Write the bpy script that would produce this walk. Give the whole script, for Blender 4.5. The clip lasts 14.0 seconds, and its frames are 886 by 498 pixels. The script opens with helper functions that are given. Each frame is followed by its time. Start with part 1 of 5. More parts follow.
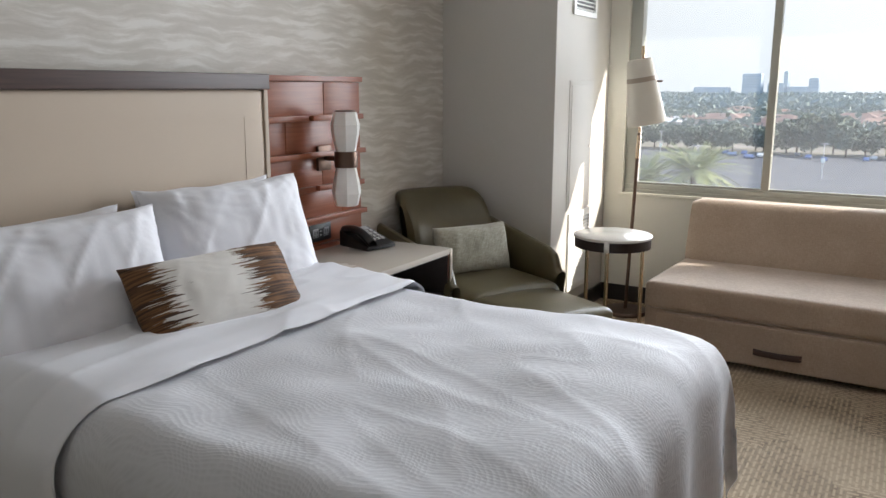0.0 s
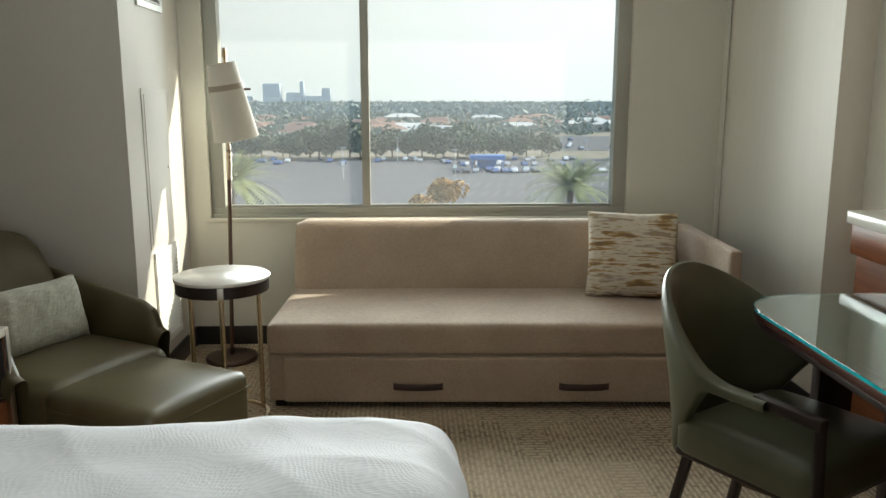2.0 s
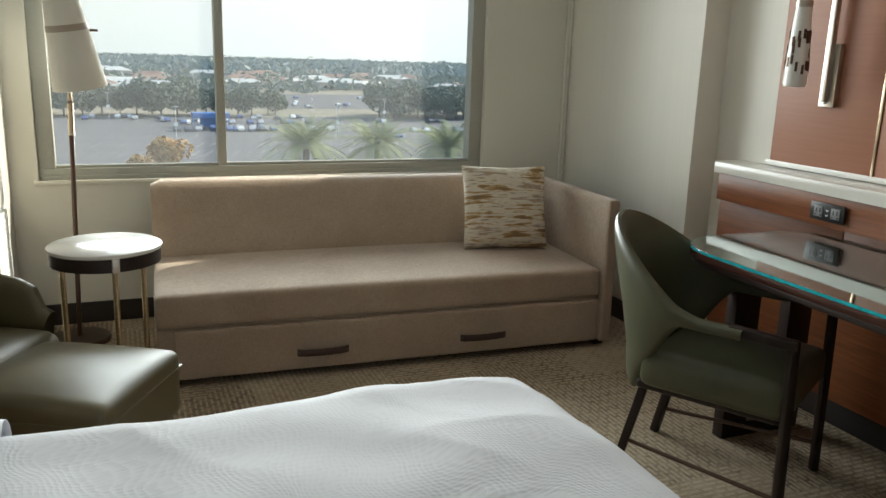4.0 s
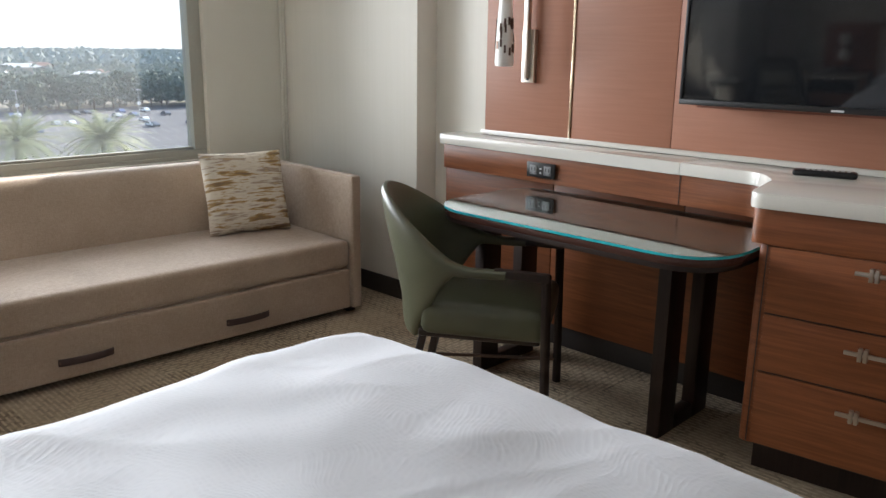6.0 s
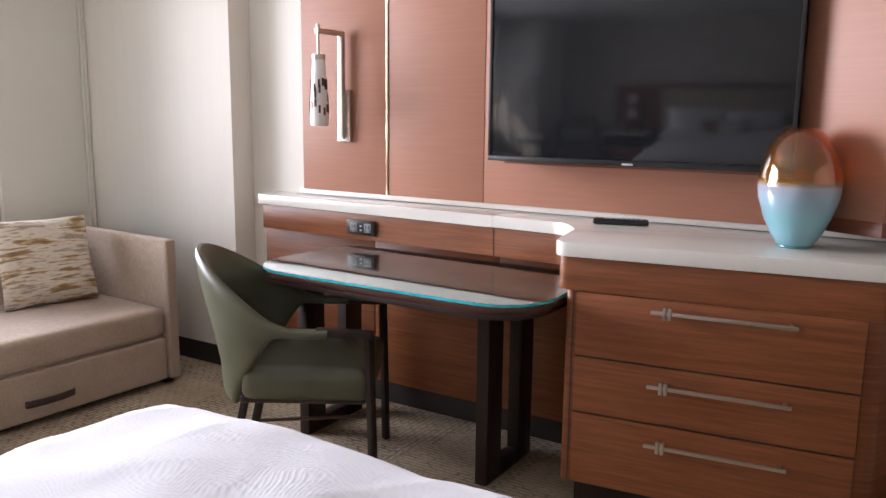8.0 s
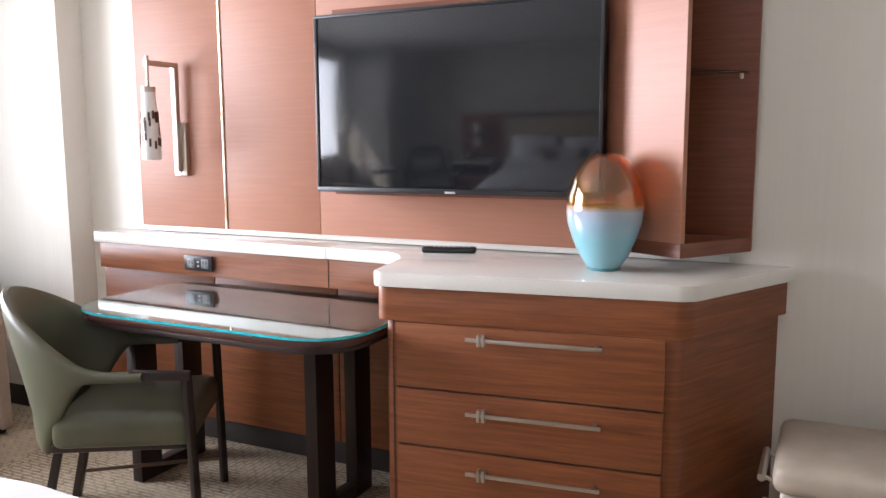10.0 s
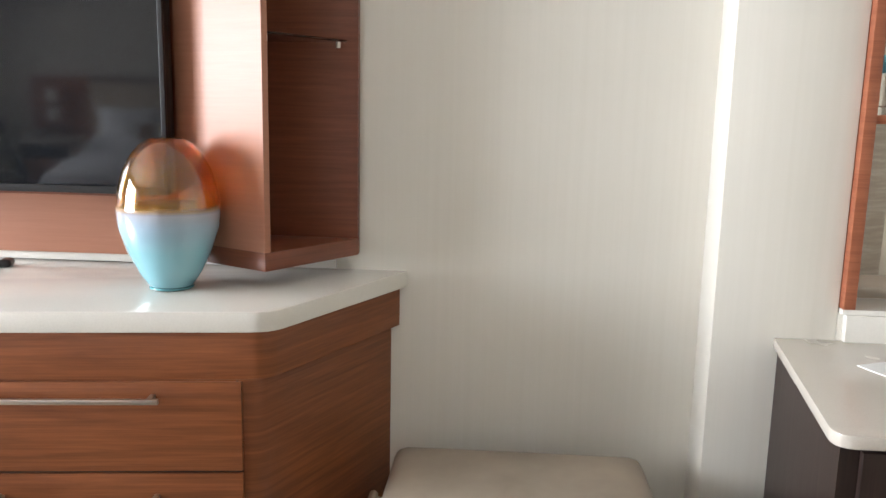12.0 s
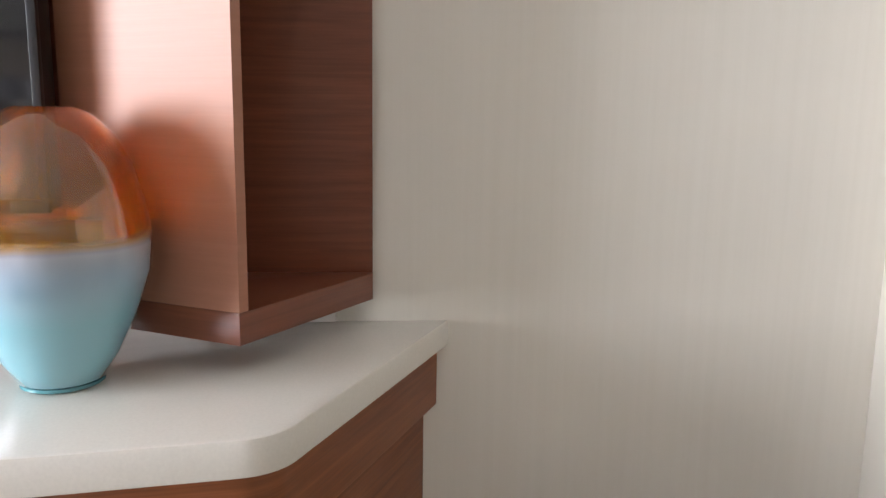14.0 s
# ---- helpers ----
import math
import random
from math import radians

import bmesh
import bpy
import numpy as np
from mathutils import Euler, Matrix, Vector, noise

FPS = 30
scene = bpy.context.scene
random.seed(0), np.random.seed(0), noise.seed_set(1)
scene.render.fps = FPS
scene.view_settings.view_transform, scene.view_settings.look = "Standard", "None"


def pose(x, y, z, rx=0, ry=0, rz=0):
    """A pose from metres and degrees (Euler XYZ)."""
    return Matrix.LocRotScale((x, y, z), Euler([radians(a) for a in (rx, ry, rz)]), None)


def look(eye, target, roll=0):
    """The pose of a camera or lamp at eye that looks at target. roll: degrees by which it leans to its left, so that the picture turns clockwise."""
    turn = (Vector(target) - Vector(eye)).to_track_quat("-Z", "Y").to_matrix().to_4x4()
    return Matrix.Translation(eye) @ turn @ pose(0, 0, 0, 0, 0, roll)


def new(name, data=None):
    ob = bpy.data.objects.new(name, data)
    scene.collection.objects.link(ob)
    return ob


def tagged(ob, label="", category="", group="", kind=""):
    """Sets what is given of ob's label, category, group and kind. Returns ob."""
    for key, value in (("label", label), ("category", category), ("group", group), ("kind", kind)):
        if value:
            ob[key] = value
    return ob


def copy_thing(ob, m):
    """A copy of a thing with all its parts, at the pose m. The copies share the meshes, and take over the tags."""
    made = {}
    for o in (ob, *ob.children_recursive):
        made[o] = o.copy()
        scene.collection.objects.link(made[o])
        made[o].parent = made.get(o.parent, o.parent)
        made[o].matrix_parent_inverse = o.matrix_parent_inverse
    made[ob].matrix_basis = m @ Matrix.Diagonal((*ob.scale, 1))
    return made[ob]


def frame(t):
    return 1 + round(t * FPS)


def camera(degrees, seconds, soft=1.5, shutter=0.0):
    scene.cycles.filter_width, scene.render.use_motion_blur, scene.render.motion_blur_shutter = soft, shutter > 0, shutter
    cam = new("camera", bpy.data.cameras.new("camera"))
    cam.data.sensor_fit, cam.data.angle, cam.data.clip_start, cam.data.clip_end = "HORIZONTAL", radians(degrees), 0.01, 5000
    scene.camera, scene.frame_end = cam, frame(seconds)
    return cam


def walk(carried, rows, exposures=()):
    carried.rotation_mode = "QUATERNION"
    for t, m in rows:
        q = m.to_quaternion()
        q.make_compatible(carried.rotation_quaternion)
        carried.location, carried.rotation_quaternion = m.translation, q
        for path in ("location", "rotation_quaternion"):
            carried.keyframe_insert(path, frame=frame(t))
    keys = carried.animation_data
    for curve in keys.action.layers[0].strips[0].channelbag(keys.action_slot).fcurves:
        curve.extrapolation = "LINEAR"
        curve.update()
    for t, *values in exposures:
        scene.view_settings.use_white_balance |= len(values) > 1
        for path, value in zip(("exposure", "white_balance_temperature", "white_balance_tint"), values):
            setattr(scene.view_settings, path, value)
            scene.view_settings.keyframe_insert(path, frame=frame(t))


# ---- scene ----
cam = camera(58.2, 14.0)
PATH = [
    (0, (-1.371, -3.746, 1.358), (-2.361, -2.054, 0.962), 0.1),
    (0.5, (-1.375, -3.556, 1.377), (-2.186, -1.764, 1.017), 1.6),
    (1, (-1.45, -3.412, 1.379), (-1.996, -1.523, 1.017), 1.3),
    (1.5, (-1.658, -3.273, 1.367), (-1.86, -1.318, 0.993), -0.3),
    (2, (-1.855, -3.144, 1.357), (-1.773, -1.18, 0.984), -0.0),
    (2.2, (-1.939, -3.075, 1.354), (-1.771, -1.117, 0.979), 0.3),
    (4.3, (-2.658, -2.909, 1.319), (-1.829, -1.154, 0.835), 1.9),
    (4.5, (-2.717, -2.888, 1.317), (-1.82, -1.17, 0.824), 1.9),
    (5, (-2.817, -2.894, 1.329), (-1.748, -1.278, 0.833), 1.2),
    (5.5, (-2.911, -2.935, 1.326), (-1.646, -1.467, 0.833), 0.7),
    (6, (-2.978, -2.936, 1.332), (-1.589, -1.582, 0.846), 0.8),
    (6.5, (-2.999, -2.946, 1.326), (-1.524, -1.673, 0.877), 1.0),
    (7, (-2.995, -2.953, 1.328), (-1.439, -1.766, 0.914), 1.0),
    (7.5, (-2.982, -2.951, 1.329), (-1.353, -1.852, 0.955), 0.9),
    (9.8, (-2.791, -3.209, 1.337), (-1.031, -2.294, 1.08), -0.5),
    (10, (-2.776, -3.228, 1.333), (-0.991, -2.366, 1.067), -0.3),
    (10.5, (-2.675, -3.238, 1.33), (-0.826, -2.534, 1.039), -0.1),
    (11, (-2.501, -3.249, 1.339), (-0.591, -2.738, 1.04), 0.5),
    (11.5, (-2.342, -3.274, 1.345), (-0.376, -3.048, 1.052), 0.8),
    (12, (-2.168, -3.386, 1.376), (-0.203, -3.26, 1.03), 1.2),
    (12.5, (-1.98, -3.424, 1.391), (-0.018, -3.381, 1.005), 2.9),
    (13, (-1.815, -3.432, 1.388), (0.132, -3.323, 0.944), 2.4),
    (13.5, (-1.57, -3.094, 1.329), (0.395, -3.162, 0.96), 1.3),
    (14, (-1.364, -3.01, 1.298), (0.598, -3.192, 0.951), 0.8),
]
walk(cam, [(t, look(eye, target, roll)) for t, eye, target, roll in PATH],
     exposures=[(0.0, 1.15, 6450, 11), (1.0, 1.05, 6500, 4), (1.5, 1.0, 6800, 2), (2.2, 0.95, 6850, 1), (4.5, 0.9, 6700, 2), (5.0, 0.98, 6600, 2), (6.0, 1.3, 6480, 10), (7.0, 1.58, 6480, 20), (7.5, 1.68, 6480, 21),
                (10.0, 2.32, 6330, 18), (10.5, 2.42, 6300, 5), (11.5, 2.6, 6450, 8), (12.5, 2.55, 6450, 14), (13.3, 2.42, 6500, 14), (14.0, 2.42, 6500, 16)])


# ---------- world and light ----------
SUN_AZ, SUN_EL = 67.0, 28.5          # degrees: to the right of straight out of the window, above the horizon
world = bpy.data.worlds.new("sky")
scene.world = world
world.use_nodes = True
wn = world.node_tree.nodes
sky = wn.new("ShaderNodeTexSky")
sky.sky_type = "NISHITA"
sky.sun_disc = False
sky.sun_elevation = radians(SUN_EL)
sky.sun_rotation = radians(SUN_AZ)
sky.dust_density = 1.0
wn["Background"].inputs["Strength"].default_value = 0.15
world.node_tree.links.new(sky.outputs["Color"], wn["Background"].inputs["Color"])

sun_dir = Vector((math.sin(radians(SUN_AZ)) * math.cos(radians(SUN_EL)),
                  math.cos(radians(SUN_AZ)) * math.cos(radians(SUN_EL)), math.sin(radians(SUN_EL))))
sun = new("sun", bpy.data.lights.new("sun", "SUN"))
sun.data.energy, sun.data.angle, sun.data.color = 3.5, radians(0.6), (1.0, 0.93, 0.82)
sun.matrix_world = look(sun_dir * 60, (0, 0, 0))

# the sky's light in the window opening
day = new("window_daylight", bpy.data.lights.new("window_daylight", "AREA"))
day.data.shape, day.data.size, day.data.size_y = "RECTANGLE", 2.1, 1.58
day.data.energy, day.data.color = 33.0, (0.88, 0.94, 1.0)
day.data.spread = radians(104)
day.matrix_world = look((-1.80, 1.215, 1.575), (-1.80, -3.0, 1.575))

# bright haze beyond the town
def make_haze():
    m = bpy.data.materials.new("bright_haze_sky")
    m.use_nodes = True
    t = m.node_tree
    t.nodes.clear()
    out = t.nodes.new("ShaderNodeOutputMaterial")
    em = t.nodes.new("ShaderNodeEmission")
    geo = t.nodes.new("ShaderNodeNewGeometry")
    sep = t.nodes.new("ShaderNodeSeparateXYZ")
    rmp = t.nodes.new("ShaderNodeValToRGB")
    scale = t.nodes.new("ShaderNodeMath")
    scale.operation = "MULTIPLY"
    scale.inputs[1].default_value = 1 / 1600
    rmp.color_ramp.elements[0].position, rmp.color_ramp.elements[0].color = 0.0, (0.80, 0.86, 0.92, 1)
    rmp.color_ramp.elements[1].position, rmp.color_ramp.elements[1].color = 1.0, (0.66, 0.80, 1.0, 1)
    mid = rmp.color_ramp.elements.new(0.30)
    mid.color = (0.92, 0.96, 1.0, 1)
    t.links.new(geo.outputs["Position"], sep.inputs[0])
    t.links.new(sep.outputs["Z"], scale.inputs[0])
    t.links.new(scale.outputs[0], rmp.inputs["Fac"])
    t.links.new(rmp.outputs["Color"], em.inputs["Color"])
    # brighter towards the sun
    side = t.nodes.new("ShaderNodeMapRange")
    for key, value in (("From Min", -3000), ("From Max", 1500), ("To Min", 0.33), ("To Max", 0.66)):
        side.inputs[key].default_value = value
    t.links.new(sep.outputs["X"], side.inputs["Value"])
    t.links.new(side.outputs["Result"], em.inputs["Strength"])
    t.links.new(em.outputs[0], out.inputs["Surface"])
    return m


me = bpy.data.meshes.new("sky_backdrop")
me.from_pydata([(-5200, 4850, -60), (5200, 4850, -60), (5200, 4850, 2600), (-5200, 4850, 2600)], [], [(0, 1, 2, 3)])
me.materials.append(make_haze())
tagged(new("backdrop", me), "bright hazy sky above the horizon", "sky", kind="structure")


# ---------- building helpers ----------
def thing(name, at, label, category, group="", rz=0.0, kind=""):
    ob = new(name)
    ob.empty_display_size = 0.1
    ob.matrix_basis = pose(*at, 0, 0, rz)
    return tagged(ob, label, category, group, kind)


def part(name, bm, material, parent=None, label="", smooth=True):
    """One mesh object out of a bmesh in the parent's own space."""
    me = bpy.data.meshes.new(name)
    bmesh.ops.recalc_face_normals(bm, faces=bm.faces)
    bm.to_mesh(me)
    bm.free()
    me.materials.append(material)
    if smooth:
        me.polygons.foreach_set("use_smooth", [True] * len(me.polygons))
        me.set_sharp_from_angle(angle=radians(38))
    ob = new(name, me)
    if parent:
        ob.parent = parent
    if label:
        ob["label"] = label
    return ob


def setting(name, bm, material, label="", smooth=True):
    ob = part(name, bm, material, None, label, smooth)
    ob["kind"] = "structure"
    return ob


def bevel(bm, width, segments=2, angle=35):
    if width > 0:
        edges = [e for e in bm.edges if len(e.link_faces) == 2 and e.calc_face_angle(0) > radians(angle)]
        bmesh.ops.bevel(bm, geom=edges, offset=width, segments=segments, profile=0.6, affect="EDGES", clamp_overlap=True)
    return bm


def box(x0, x1, y0, y1, z0, z1, r=0.004, seg=2, bm=None):
    out = bmesh.new()
    bmesh.ops.create_cube(out, size=1)
    for v in out.verts:
        v.co = Vector(((x0, x1)[v.co.x > 0], (y0, y1)[v.co.y > 0], (z0, z1)[v.co.z > 0]))
    bevel(out, r, seg)
    return out if bm is None else join(bm, out)


def join(a, b):
    me = bpy.data.meshes.new("tmp")
    b.to_mesh(me)
    b.free()
    a.from_mesh(me)
    bpy.data.meshes.remove(me)
    return a


def prism(outline, z0, z1, r=0.004, seg=2):
    bm = bmesh.new()
    face = bm.faces.new([bm.verts.new((x, y, z0)) for x, y in outline])
    top = bmesh.ops.extrude_face_region(bm, geom=[face])
    for v in top["geom"]:
        if isinstance(v, bmesh.types.BMVert):
            v.co.z = z1
    return bevel(bm, r, seg)


def rod(a, b, r0, r1=None, sides=14, caps=True):
    a, b = Vector(a), Vector(b)
    bm = bmesh.new()
    bmesh.ops.create_cone(bm, cap_ends=caps, segments=sides, radius1=r0, radius2=r0 if r1 is None else r1, depth=(b - a).length)
    turn = (b - a).to_track_quat("Z", "Y").to_matrix().to_4x4()
    bmesh.ops.transform(bm, matrix=Matrix.Translation((a + b) / 2) @ turn, verts=bm.verts)
    return bm


def bar(a, b, w, d, r=0.003):
    """A square bar from a to b, w across and d deep."""
    a, b = Vector(a), Vector(b)
    bm = box(-w / 2, w / 2, -d / 2, d / 2, 0, (b - a).length, r)
    turn = (b - a).to_track_quat("Z", "Y").to_matrix().to_4x4()
    bmesh.ops.transform(bm, matrix=Matrix.Translation(a) @ turn, verts=bm.verts)
    return bm


def lathe(profile, sides=40, at=(0, 0, 0)):
    bm = bmesh.new()
    rings = []
    for r, z in profile:
        if r < 1e-5:
            rings.append([bm.verts.new((at[0], at[1], at[2] + z))] * sides)
        else:
            rings.append([bm.verts.new((at[0] + r * math.cos(2 * math.pi * k / sides), at[1] + r * math.sin(2 * math.pi * k / sides), at[2] + z)) for k in range(sides)])
    for lo, hi in zip(rings, rings[1:]):
        for k in range(sides):
            vs = []
            for v in (lo[k], lo[(k + 1) % sides], hi[(k + 1) % sides], hi[k]):
                if v not in vs:
                    vs.append(v)
            if len(vs) > 2:
                bm.faces.new(vs)
    return bm


def sheet(nu, nv, f, close_u=False):
    """A grid of faces whose points are f(u, v), u and v from 0 to 1."""
    bm = bmesh.new()
    rows = [[bm.verts.new(f(i / (nu if close_u else nu - 1), j / (nv - 1))) for j in range(nv)] for i in range(nu)]
    for i in range(nu if close_u else nu - 1):
        a, b = rows[i], rows[(i + 1) % nu]
        for j in range(nv - 1):
            bm.faces.new((a[j], b[j], b[j + 1], a[j + 1]))
    return bm


def cushion(w, h, t, seed=0, pinch=0.06, wrinkle=0.006, n=56):
    """A stuffed pillow standing in the xz plane, its middle at the origin: w wide, h high, t thick."""
    bm = bmesh.new()
    shift = Vector((seed * 3.7, seed * 1.3, 0))
    for side in (-1, 1):
        def at(u, v, side=side):
            a, b = 2 * u - 1, 2 * v - 1
            fx = 1 - pinch * (1 - b * b) * abs(a) ** 3
            fz = 1 - pinch * (1 - a * a) * abs(b) ** 3
            fat = max(0.0, (1 - a ** 4) * (1 - b ** 4)) ** 0.62
            p = Vector((a * fx * w / 2, side * fat * t / 2, b * fz * h / 2))
            edge = min(1, fat * 3)
            n1 = noise.noise(p * 7 + shift)
            n2 = noise.noise(Vector((p.x * 26, p.z * 9, seed)) + shift)
            p.y += side * edge * (n1 * wrinkle * 2 + n2 * wrinkle * (1.4 - fat))
            ray = math.atan2(abs(b) - 1.05, abs(a) - 1.05) * 9 + seed
            fan = (1 - abs(noise.noise(Vector((ray, abs(a) * 1.5, seed + side))))) ** 9
            long_fold = (1 - abs(noise.noise(Vector((p.x * 5 + p.z * 4, (p.z - p.x) * 1.6, seed * 2 + side))))) ** 12
            p.y += side * wrinkle * edge * (fan * max(abs(a), abs(b)) ** 2 * 1.1 + long_fold * 0.9)
            p.z += noise.noise(Vector((p.x * 6, seed, 0))) * wrinkle * 1.6
            return p
        part_bm = sheet(n, n, at)
        join(bm, part_bm)
    bmesh.ops.remove_doubles(bm, verts=bm.verts, dist=0.0008)
    return bm


def moved(bm, m):
    bmesh.ops.transform(bm, matrix=m, verts=bm.verts)
    return bm


def slab(x0, x1, y0, y1, z0, z1, r, n=14, puff=0.0, seed=0.0):
    """An upholstered block: round edges, slightly domed faces."""
    bm = bmesh.new()
    bmesh.ops.create_cube(bm, size=2)
    bmesh.ops.subdivide_edges(bm, edges=bm.edges, cuts=n, use_grid_fill=True)
    hx, hy, hz = (x1 - x0) / 2, (y1 - y0) / 2, (z1 - z0) / 2
    r = min(r, hx, hy, hz)
    mid = Vector(((x0 + x1) / 2, (y0 + y1) / 2, (z0 + z1) / 2))
    for v in bm.verts:
        c = v.co.copy()
        # crowd the grid towards the edges
        c = Vector([math.copysign(1 - (1 - abs(k)) ** 1.7, k) for k in c])
        p = Vector((c.x * hx, c.y * hy, c.z * hz))
        core = Vector((max(-hx + r, min(hx - r, p.x)), max(-hy + r, min(hy - r, p.y)), max(-hz + r, min(hz - r, p.z))))
        d = p - core
        if d.length > 1e-6:
            d = d.normalized() * r
        q = core + d
        dome = puff * (1 - c.x ** 2) * (1 - c.y ** 2)
        q.z += dome if c.z > 0.5 else 0
        q += Vector((noise.noise(q * 5 + Vector((seed, 0, 0))), noise.noise(q * 5 + Vector((0, seed, 9))), 0)) * min(r, 0.02) * 0.12
        v.co = mid + q
    return bm


def arc(cx, cy, r, a0, a1, n=8):
    return [(cx + r * math.cos(radians(a0 + (a1 - a0) * k / n)), cy + r * math.sin(radians(a0 + (a1 - a0) * k / n))) for k in range(n + 1)]


def round_rect(x0, x1, y0, y1, r, n=8):
    return (arc(x1 - r, y0 + r, r, -90, 0, n) + arc(x1 - r, y1 - r, r, 0, 90, n)
            + arc(x0 + r, y1 - r, r, 90, 180, n) + arc(x0 + r, y0 + r, r, 180, 270, n))


def rounded(points, radii, n=7):
    """A closed outline with each corner rounded by its own radius."""
    out = []
    count = len(points)
    for k in range(count):
        p, a, b = Vector(points[k]), Vector(points[k - 1]), Vector(points[(k + 1) % count])
        r = radii[k]
        if r <= 0:
            out.append(tuple(p))
            continue
        da, db = (a - p).normalized(), (b - p).normalized()
        half = math.acos(max(-1, min(1, da.dot(db)))) / 2
        d = min(r / math.tan(half), (a - p).length * 0.48, (b - p).length * 0.48)
        s, e = p + da * d, p + db * d
        for i in range(n + 1):
            u = i / n
            out.append(tuple(s * (1 - u) ** 2 + p * 2 * u * (1 - u) + e * u * u))
    return out


# ---------- materials ----------
def base(name, color, rough=0.6, metal=0.0):
    m = bpy.data.materials.new(name)
    m.use_nodes = True
    b = m.node_tree.nodes["Principled BSDF"]
    b.inputs["Base Color"].default_value = (*color, 1)
    b.inputs["Roughness"].default_value = rough
    b.inputs["Metallic"].default_value = metal
    return m, m.node_tree, b


def node(tree, kind, **values):
    n = tree.nodes.new(kind)
    for key, value in values.items():
        n.inputs[key].default_value = value
    return n


def coords(tree, scale=(1, 1, 1), turn=(0, 0, 0)):
    geo = tree.nodes.new("ShaderNodeNewGeometry")
    mp = tree.nodes.new("ShaderNodeMapping")
    mp.inputs["Scale"].default_value = scale
    mp.inputs["Rotation"].default_value = [radians(a) for a in turn]
    tree.links.new(geo.outputs["Position"], mp.inputs["Vector"])
    return mp.outputs["Vector"]


def ramp(tree, fac, stops):
    r = tree.nodes.new("ShaderNodeValToRGB")
    r.color_ramp.elements[0].position, r.color_ramp.elements[0].color = stops[0][0], (*stops[0][1], 1)
    r.color_ramp.elements[1].position, r.color_ramp.elements[1].color = stops[-1][0], (*stops[-1][1], 1)
    for at, c in stops[1:-1]:
        e = r.color_ramp.elements.new(at)
        e.color = (*c, 1)
    tree.links.new(fac, r.inputs["Fac"])
    return r.outputs["Color"]


def mixed(tree, fac, a, b, how="MIX"):
    n = tree.nodes.new("ShaderNodeMix")
    n.data_type, n.blend_type = "RGBA", how
    for socket, value in ((n.inputs[0], fac), (n.inputs[6], a), (n.inputs[7], b)):
        if isinstance(value, (float, int)):
            socket.default_value = value
        elif isinstance(value, tuple):
            socket.default_value = (*value, 1)
        else:
            tree.links.new(value, socket)
    return n.outputs[2]


def maths(tree, how, a, b=0.0):
    n = tree.nodes.new("ShaderNodeMath")
    n.operation = how
    for socket, value in zip(n.inputs, (a, b)):
        if isinstance(value, (float, int)):
            socket.default_value = value
        else:
            tree.links.new(value, socket)
    return n.outputs[0]


def noise_tex(tree, vec, scale, detail=3.0, rough=0.55, distort=0.0):
    n = node(tree, "ShaderNodeTexNoise", Scale=scale, Detail=detail, Roughness=rough, Distortion=distort)
    tree.links.new(vec, n.inputs["Vector"])
    return n.outputs["Fac"]


def bumped(tree, b, height, strength=0.3, distance=0.002):
    n = node(tree, "ShaderNodeBump", Strength=strength, Distance=distance)
    tree.links.new(height, n.inputs["Height"])
    tree.links.new(n.outputs["Normal"], b.inputs["Normal"])


def vary(c, k):
    return tuple(max(0, min(1, v * k)) for v in c)


def plain(name, color, rough=0.55, metal=0.0, grain=60.0, amount=0.12, bump=0.15, coat=0.0):
    """Paint, plastic, metal or stone with a fine grain and broad faint unevenness."""
    m, t, b = base(name, color, rough, metal)
    v = coords(t)
    fine, broad = noise_tex(t, v, grain), noise_tex(t, v, 2.3, 4)
    f = maths(t, "ADD", maths(t, "MULTIPLY", fine, 0.45), maths(t, "MULTIPLY", broad, 0.55))
    t.links.new(ramp(t, f, [(0.3, vary(color, 1 - amount)), (0.7, vary(color, 1 + amount))]), b.inputs["Base Color"])
    r = maths(t, "ADD", maths(t, "MULTIPLY", broad, 0.16), rough - 0.08)
    t.links.new(r, b.inputs["Roughness"])
    bumped(t, b, fine, bump, 0.0012)
    b.inputs["Coat Weight"].default_value = coat
    return m


def wood(name, dark, light, axis="Y", rough=0.38, scale=1.0, coat=0.03):
    """Veneer with long straight grain along an axis."""
    m, t, b = base(name, light, rough)
    s = {"X": (1.2, 26, 26), "Y": (26, 1.2, 26), "Z": (26, 26, 1.2), "H": (1.2, 1.2, 26)}[axis]
    v = coords(t, tuple(k * scale for k in s))
    long_grain = noise_tex(t, v, 3.2, 5, 0.6, 0.4)
    v2 = coords(t, tuple(k * scale * (3.5 if k > 2 else 0.8) for k in s))
    pores = noise_tex(t, v2, 5.0, 2)
    broad = noise_tex(t, coords(t), 1.6, 2)
    f = maths(t, "ADD", maths(t, "MULTIPLY", long_grain, 0.6), maths(t, "ADD", maths(t, "MULTIPLY", pores, 0.22), maths(t, "MULTIPLY", broad, 0.18)))
    info = t.nodes.new("ShaderNodeObjectInfo")
    shade = maths(t, "ADD", maths(t, "MULTIPLY", info.outputs["Random"], 0.08), f)
    t.links.new(ramp(t, shade, [(0.34, dark), (0.54, tuple((p + q) / 2 for p, q in zip(dark, light))), (0.72, light)]), b.inputs["Base Color"])
    t.links.new(maths(t, "ADD", maths(t, "MULTIPLY", pores, 0.14), rough - 0.07), b.inputs["Roughness"])
    bumped(t, b, pores, 0.12, 0.0008)
    b.inputs["Coat Weight"].default_value = coat
    b.inputs["Coat Roughness"].default_value = 0.3
    b.inputs["Specular IOR Level"].default_value = 0.36
    return m


